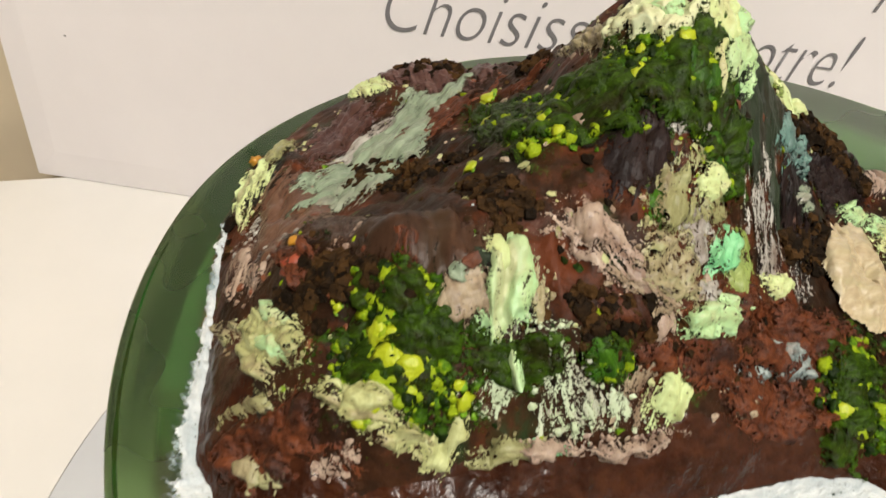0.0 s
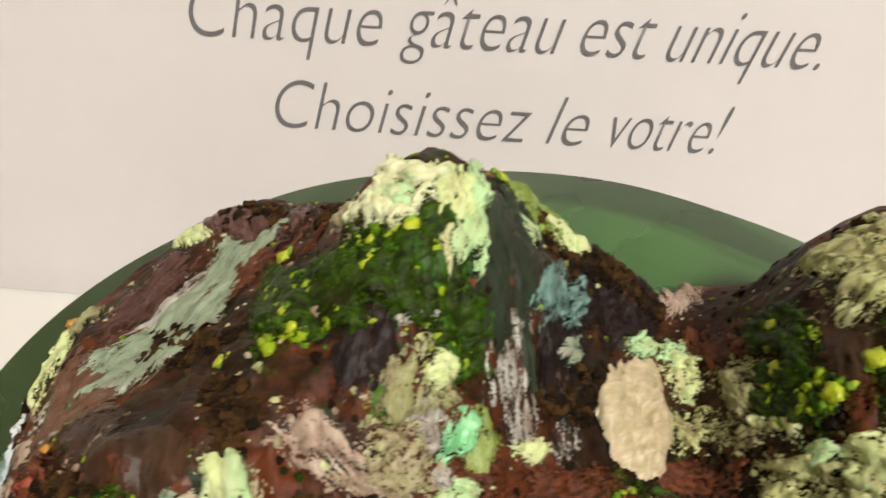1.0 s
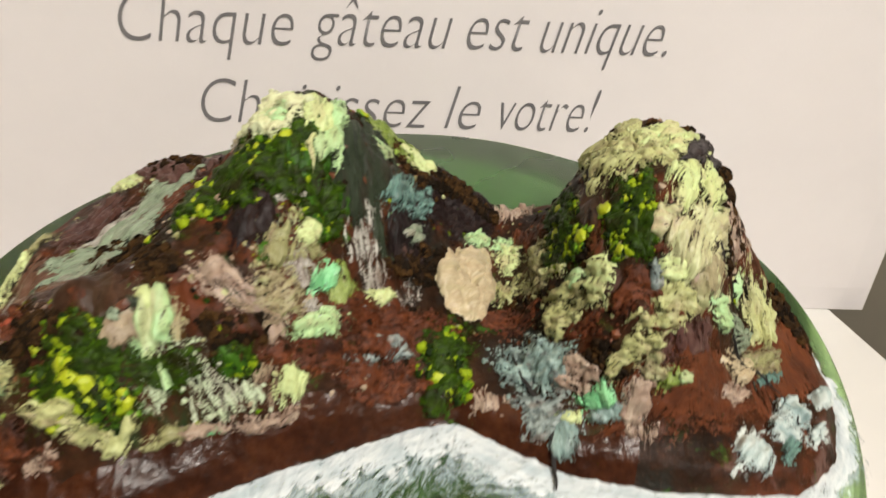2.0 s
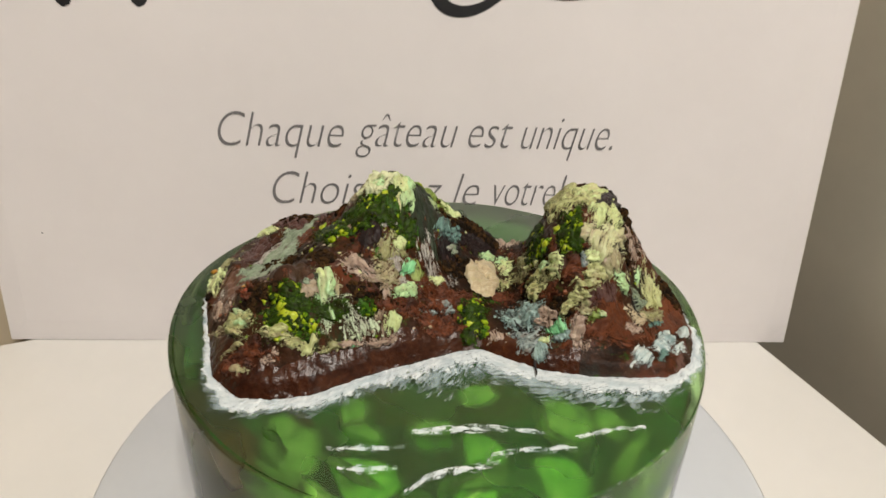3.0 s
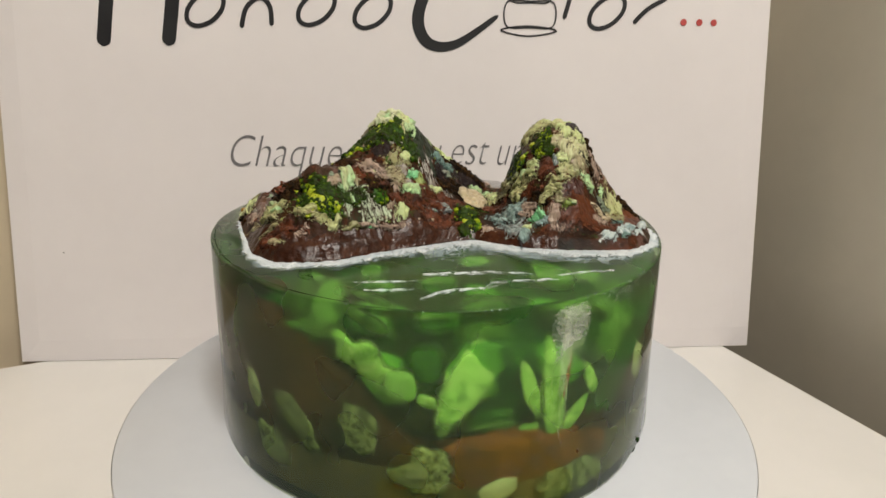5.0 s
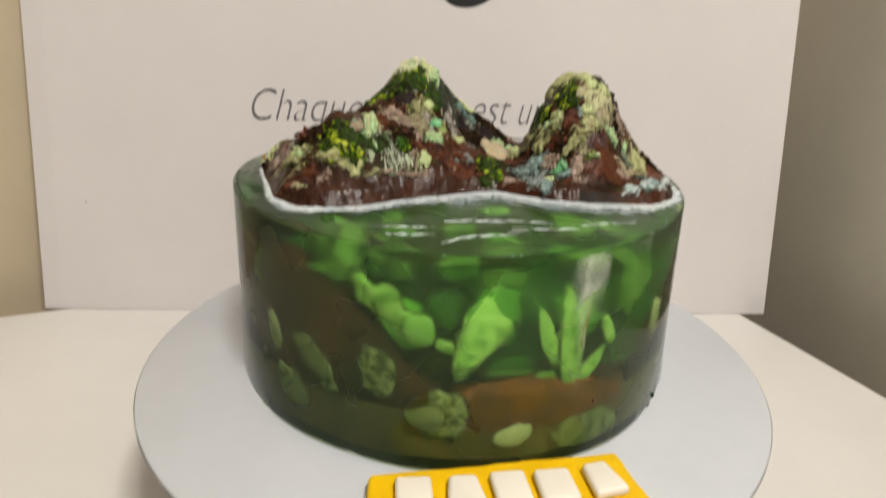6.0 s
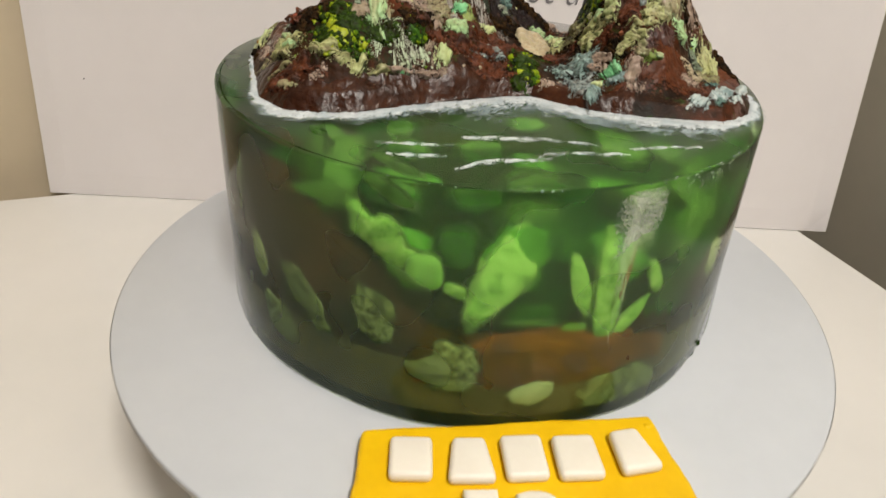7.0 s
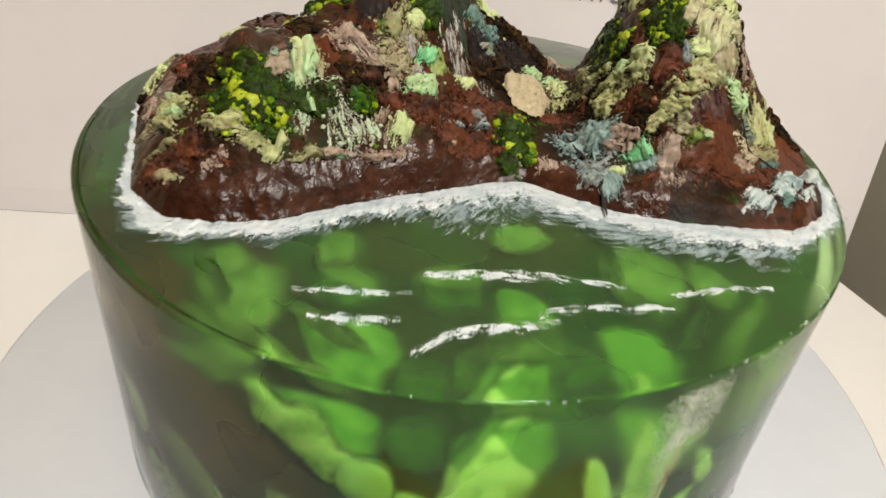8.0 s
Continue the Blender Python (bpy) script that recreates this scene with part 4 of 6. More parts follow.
def sample(grid, x, y):
    u = np.clip((np.asarray(x) - GX[0]) / 0.00065, 0, len(GX) - 1.001)
    w = np.clip((np.asarray(y) - GY[0]) / 0.00065, 0, len(GY) - 1.001)
    i, j = u.astype(int), w.astype(int)
    a, b = u - i, w - j
    return (grid[j, i] * (1 - a) + grid[j, i + 1] * a) * (1 - b) + (grid[j + 1, i] * (1 - a) + grid[j + 1, i + 1] * a) * b


def surface(x, y):
    """Points of the island's skin and the unit normals there."""
    z = ZT + sample(RISE, x, y)
    n = np.stack([-sample(SLOPE_X, x, y), -sample(SLOPE_Y, x, y), np.ones_like(z)], -1)
    return np.stack([x, y, z], -1), n / np.linalg.norm(n, axis=-1, keepdims=True)


def island_skin():
    keep = INLAND > -0.0012
    number = -np.ones(keep.shape, int)
    number[keep] = np.arange(keep.sum())
    v = np.stack([MX[keep], MY[keep], ZT + RISE[keep]], 1)
    a, b, c, d = number[:-1, :-1], number[:-1, 1:], number[1:, 1:], number[1:, :-1]
    ok = (a >= 0) & (b >= 0) & (c >= 0) & (d >= 0)
    f = np.stack([a[ok], b[ok], c[ok], d[ok]], 1)
    return mesh_part("island", v.tolist(), f.tolist(), EARTH, cake, "dark chocolate-brown rocky island with two peaks")


island_skin()
dice = np.random.RandomState(11)
loose = {"order": [], "spots": {}}


def daub(x, y, ax, ay, bx, by, mat, thick, holes, style):
    """A patch of coloured cream pressed on the island. In plan (ax, ay) is half its breadth and (bx, by) half its length;
    smear: drawn out with a knife along its length, drag: dragged dry, daub: a thick dab, crumb: broken up, blob: one smooth heap."""
    off = dice.rand() * 3
    half_a, half_b = (max(0.0006, math.sqrt(dx * dx + dy * dy + (float(sample(RISE, x + dx, y + dy)) - float(sample(RISE, x - dx, y - dy))) ** 2 / 4)) for dx, dy in ((ax, ay), (bx, by)))
    nx, ny = (int(min(120, max(16, 2.9 * half / 0.00026))) for half in (half_a, half_b))
    u, w = np.meshgrid(np.linspace(-1.45, 1.45, nx), np.linspace(-1.45, 1.45, ny))
    px, py = x + u * ax + w * bx, y + u * ay + w * by
    across, along = u * half_a, w * half_b
    drawn = style in ("smear", "drag")
    swirl = 0.0012 * fuzz(across + off, along - off, 170, 2)
    ridge = fuzz(across + swirl + off, along * 0.16, 560, 3) if drawn else fuzz(across + off, along, 430, 3)
    lump = fuzz(across - off, along + off, 260, 4)
    rim = np.hypot(u, w) - 0.55 * fuzz(u * 0.01 + off, w * 0.01, 130, 4) - (0.35 * ridge * np.abs(w) + 0.12 * ridge if drawn else 0.25 * ridge)
    cover = np.clip((1.12 - rim) * 2.0, -1.5, 0.62 if style == "drag" else 1.15) - 1.25 * holes + (0.85 if style == "crumb" else 0.6) * lump
    if style == "blob":
        rim = np.hypot(u, w) - 0.50 * fuzz(u * 0.01 + off, w * 0.01, 150, 3) - 0.10 * fuzz(u * 0.01, w * 0.01 + off, 520, 2)
        cover = np.clip((1.0 - rim) * 5.0, -1.5, 3.0)
        ridge, lump = 0.8 * fuzz(across + swirl + off, along * 0.3, 380, 2), 0.7 * fuzz(across - off, along + off, 170, 2)
    body = ease((cover - 0.1) / 0.8) if style != "blob" else np.sqrt(np.clip(1.05 - rim, 0, 1))
    lift = 1.25 * thick * body * (0.80 + 0.70 * ridge + 0.60 * lump + 0.25 * fuzz(across, along - off, 900, 2)) + 0.00010 + 0.0000015 * len(loose["order"])
    loose["order"].append(0)
    p, n = surface(px, py)
    p = p + n * lift[..., None]
    if style == "blob":
        cover = np.where(rim < 1.03, 4.0, -1.5)
    keep = (cover > -0.75) & (sample(INLAND, px, py) > 0.0005)
    quad = keep[:-1, :-1] & keep[:-1, 1:] & keep[1:, 1:] & keep[1:, :-1]
    idx = np.arange(nx * ny).reshape(ny, nx)
    q = np.stack([idx[:-1, :-1][quad], idx[:-1, 1:][quad], idx[1:, 1:][quad], idx[1:, :-1][quad]], 1)
    if not len(q):
        return None
    used = np.unique(q)
    back = -np.ones(nx * ny, int)
    back[used] = np.arange(len(used))
    count = 0 if style == "blob" else int(6 + 16 * max(holes, 0) + (12 if style == "crumb" else 0))
    a, rr = dice.rand(count) * 6.283, 0.7 + 0.5 * dice.rand(count)
    loose["spots"].setdefault(mat.name, (mat, []))[1].extend(zip(x + np.cos(a) * rr * ax + np.sin(a) * rr * bx, y + np.cos(a) * rr * ay + np.sin(a) * rr * by))
    ob = mesh_part("cream_daub", p.reshape(-1, 3)[used].tolist(), back[q].tolist(), mat, cake)
    stroke = np.stack([across + swirl + off * 0.1, along * (1 if drawn else 6), np.full_like(across, off)], -1).reshape(-1, 3)[used]
    ob.data.attributes.new("stroke", "FLOAT_VECTOR", "POINT").data.foreach_set("vector", stroke.ravel())
    ob.data.attributes.new("cover", "FLOAT", "POINT").data.foreach_set("value", cover.ravel()[used])
    return ob


daub(-0.0502, -0.0229, 0.0110, -0.0005, -0.0009, 0.0044, EARTH_SMOOTH, .0003, 0, "smear")
daub(-0.0640, -0.0148, 0.0088, -0.0077, -0.0026, 0.0090, EARTH_SMOOTH, .0003, 0.1, "smear")
daub(-0.0472, -0.0248, 0.0046, 0.0008, -0.0004, 0.0021, DARK_GREEN, .0003, 0.25, "smear")
daub(-0.0528, -0.0239, 0.0066, -0.0012, -0.0004, 0.0017, RUST, .0003, 0.5, "smear")
daub(-0.0758, -0.0042, 0.0087, -0.0098, 0.0028, 0.0075, MILK_GLAZE, .0004, 0, "smear")
daub(-0.0060, 0.0140, 0.0063, 0.0116, -0.0030, 0.0111, DARK_GREEN, .0004, 0, "smear")
daub(-0.0266, -0.0070, 0.0072, -0.0033, 0.0011, 0.0049, MAUVE_DARK, .0004, 0.05, "smear")
daub(0.0132, 0.0286, 0.0078, 0.0157, -0.0052, 0.0022, MAUVE_DARK, .0005, 0.1, "crumb")
daub(0.0026, 0.0097, 0.0049, 0.0045, -0.0003, 0.0081, MAUVE_DARK, .0004, 0.15, "smear")
daub(0.0000, -0.0138, 0.0166, 0.0066, -0.0002, 0.0045, RUST, .0009, 0.18, "crumb")
daub(-0.0133, -0.0237, 0.0095, 0.0033, -0.0000, 0.0024, RUST, .0008, 0.25, "crumb")
daub(0.0004, -0.0222, 0.0121, 0.0024, -0.0002, 0.0035, RUST, .0008, 0.2, "crumb")
daub(-0.0265, -0.0242, 0.0031, 0.0025, -0.0021, 0.0011, RUST, .0005, 0.35, "smear")
daub(-0.0654, -0.0413, 0.0090, -0.0007, -0.0011, 0.0041, RUST, .0010, 0.12, "crumb")
daub(0.0554, -0.0230, 0.0063, 0.0027, -0.0004, 0.0020, MAUVE, .0005, 0.3, "smear")
daub(0.0599, -0.0263, 0.0174, 0.0045, -0.0003, 0.0046, RUST_GLOSS, .0003, 0, "daub")
daub(0.0843, -0.0142, 0.0106, 0.0075, -0.0012, 0.0114, RUST_GLOSS, .0003, 0.1, "smear")
daub(-0.0761, 0.0231, 0.0043, -0.0056, 0.0033, 0.0129, MAUVE, .0008, 0.05, "smear")
daub(-0.0626, 0.0460, 0.0140, -0.0067, -0.0014, 0.0058, MAUVE, .0008, 0.1, "smear")
daub(-0.0508, 0.0476, 0.0072, -0.0052, -0.0007, 0.0072, MAUVE, .0007, 0.25, "smear")
daub(-0.0647, 0.0220, 0.0038, -0.0072, 0.0089, 0.0172, SEA, .0007, -0.15, "smear")
daub(-0.0701, 0.0057, 0.0021, -0.0030, 0.0035, 0.0059, SEA, .0005, 0.3, "smear")
daub(-0.0620, 0.0366, 0.0057, -0.0042, 0.0002, 0.0055, SEA, .0006, 0.2, "smear")
daub(-0.0705, 0.0230, 0.0015, -0.0021, 0.0045, 0.0112, GREY_WHITE, .0006, 0.22, "smear")
daub(-0.0792, -0.0088, 0.0029, -0.0024, 0.0010, 0.0069, GREY_WHITE, .0005, 0.42, "drag")
daub(-0.0554, 0.0304, 0.0019, -0.0051, 0.0079, 0.0074, RUST, .0006, 0.1, "smear")
daub(-0.0403, 0.0247, 0.0006, -0.0023, 0.0034, 0.0005, RUST, .0008, 0.1, "smear")
daub(-0.0737, 0.0461, 0.0045, 0.0012, -0.0015, 0.0042, LIME_PALE, .0008, 0.25, "smear")
daub(-0.0886, 0.0109, 0.0051, -0.0054, -0.0003, 0.0070, LIME_PALE, .0009, 0.12, "smear")
daub(-0.0848, 0.0187, 0.0040, 0.0039, -0.0020, 0.0041, TAN_GREEN, .0009, 0.25, "smear")
daub(-0.0822, -0.0010, 0.0014, -0.0013, 0.0020, 0.0062, GREY_WHITE, .0005, 0.4, "smear")
daub(-0.0811, -0.0120, 0.0049, -0.0039, -0.0002, 0.0056, BEIGE_PINK, .0006, 0.42, "smear")
daub(-0.0753, -0.0109, 0.0038, -0.0005, -0.0015, 0.0025, GREY_WHITE, .0005, 0.45, "smear")
daub(-0.0611, -0.0192, 0.0010, -0.0015, 0.0014, 0.0045, BEIGE_PINK, .0005, 0.4, "smear")
daub(-0.0669, -0.0221, 0.0027, -0.0019, -0.0006, 0.0037, RUST, .0016, 0.05, "crumb")
daub(-0.0322, 0.0166, 0.0036, -0.0055, -0.0005, 0.0073, TAN, .0009, 0.05, "smear")
daub(-0.0170, 0.0071, 0.0040, 0.0026, -0.0006, 0.0068, LEAF_GREEN, .0007, 0.05, "smear")
daub(-0.0134, 0.0001, 0.0038, 0.0028, -0.0009, 0.0051, LEAF_GREEN, .0007, 0.15, "smear")
daub(-0.0241, 0.0139, 0.0053, 0.0031, -0.0017, 0.0047, CREAM_LIME, .0016, -0.1, "daub")
daub(-0.0158, 0.0141, 0.0035, 0.0042, -0.0014, 0.0071, LIME_PALE, .0017, -0.05, "smear")
daub(-0.0127, 0.0253, 0.0013, 0.0037, -0.0010, 0.0097, MINT_PALE, .0009, 0.3, "smear")
daub(-0.0030, 0.0354, 0.0007, 0.0053, -0.0074, 0.0024, LIME_MOSS, .0008, 0.15, "crumb")
daub(0.0046, 0.0336, 0.0013, 0.0029, -0.0047, 0.0016, LIME_PALE, .0008, 0.3, "smear")
daub(-0.0031, 0.0252, 0.0008, 0.0030, -0.0029, -0.0002, MINT_PALE, .0006, 0.35, "smear")
daub(0.0017, 0.0168, 0.0049, 0.0056, 0.0007, 0.0096, TEAL, .0007, 0.3, "smear")
daub(0.0056, 0.0199, 0.0029, 0.0037, -0.0001, 0.0054, TEAL, .0009, 0.15, "daub")
daub(0.0045, 0.0095, 0.0027, 0.0025, -0.0001, 0.0022, SEA, .0011, 0.0, "daub")
daub(-0.0045, -0.0021, 0.0036, 0.0035, -0.0019, 0.0068, GREY_WHITE, .0006, 0.24, "drag")
daub(-0.0023, -0.0084, 0.0027, 0.0011, -0.0001, 0.0014, LIME_PALE, .0010, 0.1, "daub")
daub(0.0037, -0.0041, 0.0023, 0.0018, -0.0001, 0.0036, GREY_WHITE, .0007, 0.2, "drag")
daub(-0.0194, -0.0015, 0.0030, 0.0012, -0.0002, 0.0014, GREY_WHITE, .0007, 0.2, "smear")
daub(-0.0185, -0.0049, 0.0048, 0.0027, -0.0002, 0.0022, TAN_GREEN, .0005, 0.6, "smear")
daub(-0.0289, -0.0187, 0.0019, 0.0029, -0.0065, 0.0034, BEIGE_PINK, .0009, 0.12, "drag")
daub(-0.0315, -0.0173, 0.0024, 0.0001, -0.0003, 0.0022, BEIGE_PINK, .0009, 0.2, "smear")
daub(-0.0239, -0.0207, 0.0018, 0.0024, -0.0041, 0.0014, BEIGE, .0008, 0.3, "smear")
daub(-0.0199, -0.0174, 0.0041, 0.0030, -0.0025, 0.0040, TAN, .0011, 0.28, "daub")
daub(-0.0200, -0.0105, 0.0060, 0.0012, 0.0004, 0.0036, TAN_GREEN, .0010, 0.2, "smear")
daub(-0.0159, -0.0066, 0.0025, 0.0015, -0.0002, 0.0024, LIME_PALE, .0010, 0.15, "daub")
daub(-0.0229, -0.0119, 0.0017, 0.0004, 0.0001, 0.0034, LEAF_GREEN, .0006, 0.3, "smear")
daub(-0.0168, -0.0131, 0.0023, 0.0008, -0.0002, 0.0032, GREY_WHITE, .0006, 0.45, "smear")
daub(-0.0093, -0.0115, 0.0026, 0.0018, -0.0003, 0.0041, LIME_MOSS, .0008, 0.2, "smear")
daub(-0.0124, -0.0125, 0.0020, 0.0005, 0.0010, 0.0036, MINT, .0013, 0, "smear")
daub(-0.0122, -0.0190, 0.0045, 0.0022, -0.0004, 0.0022, MINT_PALE, .0013, 0.05, "daub")
# small grey glint, put on as a dab of colour
daub(-0.0144, -0.0178, 0.0014, 0.0004, -0.0001, 0.0014, GREY_WHITE, .0006, 0.3, "smear")
daub(-0.0201, -0.0233, 0.0015, 0.0006, -0.0001, 0.0017, BEIGE_PINK, .0009, 0.15, "smear")
daub(0.0002, -0.0166, 0.0038, 0.0011, -0.0001, 0.0020, GREY_BLUE, .0010, -0.1, "crumb")
daub(-0.0052, -0.0211, 0.0035, 0.0019, -0.0004, 0.0013, GREY_BLUE, .0009, 0.2, "crumb")
daub(-0.0050, -0.0237, 0.0042, 0.0008, 0.0003, 0.0019, BEIGE, .0008, 0.3, "smear")
daub(-0.0390, -0.0317, 0.0064, 0.0002, 0.0020, 0.0028, MOSS_BASE, .0006, 0.15, "daub")
daub(-0.0353, -0.0303, 0.0034, 0.0019, -0.0056, 0.0021, DRY_LIME, .0007, 0.3, "drag")
daub(-0.0320, -0.0314, 0.0038, 0.0019, -0.0035, 0.0021, DRY_LIME, .0006, 0.34, "drag")
daub(-0.0400, -0.0258, 0.0032, 0.0009, -0.0014, 0.0050, MINT_PALE, .0013, 0.12, "smear")
daub(-0.0414, -0.0221, 0.0019, 0.0006, -0.0008, 0.0032, LIME_PALE, .0011, 0.1, "smear")
daub(-0.0449, -0.0283, 0.0028, 0.0014, -0.0011, 0.0017, BEIGE, .0010, 0.2, "smear")
daub(-0.0464, -0.0261, 0.0016, 0.0000, -0.0000, 0.0008, SEA, .0010, 0.05, "daub")
daub(-0.0362, -0.0253, 0.0016, 0.0004, -0.0003, 0.0033, TAN, .0006, 0.45, "smear")
daub(-0.0266, -0.0284, 0.0037, 0.0017, -0.0010, 0.0013, LEAF_GREEN, .0006, 0.25, "smear")
daub(-0.0264, -0.0317, 0.0060, 0.0018, -0.0004, 0.0014, DRY_LIME, .0007, 0.3, "drag")
daub(-0.0391, -0.0339, 0.0047, 0.0013, 0.0001, 0.0018, DRY_LIME, .0007, 0.3, "drag")
daub(-0.0177, -0.0280, 0.0028, 0.0003, 0.0006, 0.0027, LIME_PALE, .0011, 0.08, "smear")
daub(-0.0217, -0.0291, 0.0028, 0.0004, 0.0008, 0.0028, BEIGE, .0008, 0.35, "drag")
daub(-0.0706, -0.0290, 0.0060, -0.0030, -0.0018, 0.0052, LIME_KHAKI, .0016, 0.05, "daub")
daub(-0.0690, -0.0285, 0.0036, -0.0016, -0.0013, 0.0040, MINT_PALE, .0012, 0.22, "daub")
daub(-0.0779, -0.0243, 0.0056, -0.0034, -0.0012, 0.0031, TAN, .0010, 0.45, "crumb")
daub(-0.0718, -0.0368, 0.0041, 0.0006, -0.0017, 0.0017, TAN_GREEN, .0010, 0.2, "smear")
daub(-0.0556, -0.0376, 0.0056, -0.0019, 0.0015, 0.0013, LIME_KHAKI, .0015, 0.15, "crumb")
daub(-0.0504, -0.0401, 0.0048, -0.0003, 0.0008, 0.0014, LIME_KHAKI, .0014, 0.15, "crumb")
daub(-0.0452, -0.0393, 0.0024, 0.0004, 0.0011, 0.0028, LIME_KHAKI, .0010, 0.25, "smear")
daub(-0.0380, -0.0378, 0.0048, 0.0018, -0.0001, 0.0011, TAN_GREEN, .0011, 0.15, "crumb")
daub(-0.0322, -0.0359, 0.0030, 0.0008, -0.0001, 0.0007, MINT, .0013, 0.1, "daub")
daub(-0.0660, -0.0445, 0.0042, -0.0013, -0.0002, 0.0015, TAN, .0008, 0.15, "smear")
daub(-0.0575, -0.0429, 0.0029, 0.0010, -0.0009, 0.0009, BEIGE_PINK, .0005, 0.5, "smear")
daub(-0.0312, -0.0355, 0.0075, 0.0025, -0.0001, 0.0008, BEIGE_PINK, .0016, 0.2, "crumb")
daub(-0.0196, -0.0319, 0.0059, 0.0020, -0.0002, 0.0009, BEIGE_PINK, .0016, 0.2, "crumb")
daub(0.0480, 0.0089, 0.0091, 0.0001, 0.0018, 0.0073, LIME_KHAKI, .0011, 0.24, "crumb")
daub(0.0459, 0.0151, 0.0049, -0.0035, 0.0020, 0.0094, LIME_KHAKI, .0012, 0.12, "crumb")
daub(0.0561, 0.0133, 0.0085, 0.0008, 0.0017, 0.0065, LIME_PALE, .0012, 0.2, "crumb")
daub(0.0633, 0.0118, 0.0058, 0.0004, 0.0031, 0.0063, DARK_STONE, .0013, 0.12, "crumb")
daub(0.0561, 0.0158, 0.0056, 0.0026, 0.0008, 0.0037, MINT_PALE, .0009, 0.35, "crumb")
daub(0.0979, 0.0471, 0.0021, 0.0033, 0.0013, 0.0036, MINT_PALE, .0012, 0.0, "daub")
daub(0.0984, 0.0272, 0.0024, 0.0032, 0.0064, 0.0141, BEIGE, .0007, 0.35, "smear")
daub(0.0782, 0.0078, 0.0039, 0.0022, -0.0015, 0.0052, BEIGE_PINK, .0005, 0.5, "drag")
daub(0.0262, 0.0216, 0.0036, 0.0002, 0.0003, 0.0035, MINT_PALE, .0011, 0.15, "daub")
daub(0.0186, 0.0209, 0.0021, 0.0015, 0.0001, 0.0024, MINT_PALE, .0012, 0, "daub")
daub(0.0458, -0.0246, 0.0027, -0.0012, 0.0032, 0.0018, LIME_KHAKI, .0014, 0.1, "daub")
daub(0.0488, -0.0263, 0.0029, -0.0001, -0.0003, 0.0015, TAN, .0012, 0.15, "daub")
daub(0.0762, 0.0015, 0.0013, 0.0004, 0.0009, 0.0033, MINT_PALE, .0011, 0.1, "smear")
daub(0.0818, -0.0011, 0.0049, 0.0014, -0.0001, 0.0073, LIME_KHAKI, .0013, 0.12, "smear")
daub(0.0740, -0.0092, 0.0061, 0.0024, 0.0013, 0.0040, SEA, .0010, 0.3, "crumb")
daub(0.0798, -0.0113, 0.0053, 0.0009, 0.0017, 0.0047, TAN_GREEN, .0012, 0.2, "crumb")
daub(0.0278, -0.0177, 0.0073, -0.0027, 0.0003, 0.0058, TEAL_PALE, .0009, 0.15, "daub")
daub(0.0308, -0.0182, 0.0048, -0.0033, 0.0001, 0.0041, GREY_BLUE, .0010, 0.2, "daub")
daub(0.0305, -0.0271, 0.0059, 0.0009, -0.0017, 0.0047, GREY_BLUE, .0010, 0.12, "daub")
daub(0.0342, -0.0320, 0.0036, -0.0001, -0.0005, 0.0031, TEAL_PALE, .0009, 0.15, "smear")
daub(0.0197, -0.0240, 0.0044, -0.0009, -0.0000, 0.0027, BEIGE_PINK, .0006, 0.5, "smear")
daub(0.0360, -0.0229, 0.0055, -0.0032, -0.0001, 0.0028, BEIGE_PINK, .0010, 0.16, "daub")
daub(0.0438, -0.0298, 0.0043, -0.0000, -0.0009, 0.0017, TEAL_PALE, .0010, 0.12, "smear")
daub(0.0403, -0.0280, 0.0032, -0.0003, -0.0011, 0.0018, MINT, .0011, 0.12, "smear")
daub(0.0354, -0.0290, 0.0028, -0.0007, 0.0000, 0.0010, LIME_PALE, .0009, 0.25, "smear")
daub(0.0468, -0.0296, 0.0029, -0.0004, 0.0004, 0.0025, BEIGE_PINK, .0011, 0.08, "smear")
daub(0.0482, -0.0324, 0.0032, 0.0000, -0.0001, 0.0020, BEIGE_PINK, .0008, 0.42, "smear")
daub(0.0528, -0.0277, 0.0040, 0.0008, -0.0007, 0.0009, LIME_MOSS, .0012, 0.12, "daub")
daub(0.0552, -0.0270, 0.0017, 0.0003, -0.0002, 0.0005, MINT_PALE, .0012, 0.1, "daub")
daub(0.0726, -0.0164, 0.0065, 0.0032, 0.0012, 0.0037, CREAM, .0012, 0.05, "daub")
daub(0.0681, -0.0233, 0.0045, 0.0019, 0.0006, 0.0024, BEIGE_PINK, .0010, 0.1, "daub")
daub(0.0798, -0.0163, 0.0039, 0.0017, 0.0002, 0.0020, TEAL, .0008, 0.2, "smear")
daub(0.0701, -0.0343, 0.0031, -0.0021, 0.0032, 0.0037, BLUE_WHITE, .0014, 0.02, "smear")
daub(0.0797, -0.0269, 0.0026, -0.0019, 0.0038, 0.0049, BLUE_WHITE, .0014, 0.05, "daub")
daub(0.0877, -0.0217, 0.0034, 0.0010, 0.0005, 0.0022, BLUE_WHITE, .0012, 0.15, "smear")
daub(0.0838, -0.0307, 0.0034, 0.0011, 0.0008, 0.0023, BLUE_WHITE, .0012, 0.1, "daub")
daub(0.0772, -0.0342, 0.0014, -0.0006, 0.0023, 0.0032, TEAL, .0009, 0.25, "smear")
daub(0.0255, -0.0054, 0.0057, -0.0011, 0.0003, 0.0045, RUST, .0007, 0.1, "crumb")
daub(0.0457, -0.0183, 0.0036, -0.0007, -0.0001, 0.0034, RUST, .0008, 0.15, "crumb")
daub(0.0379, -0.0180, 0.0050, -0.0032, -0.0001, 0.0016, RUST, .0007, 0.2, "crumb")
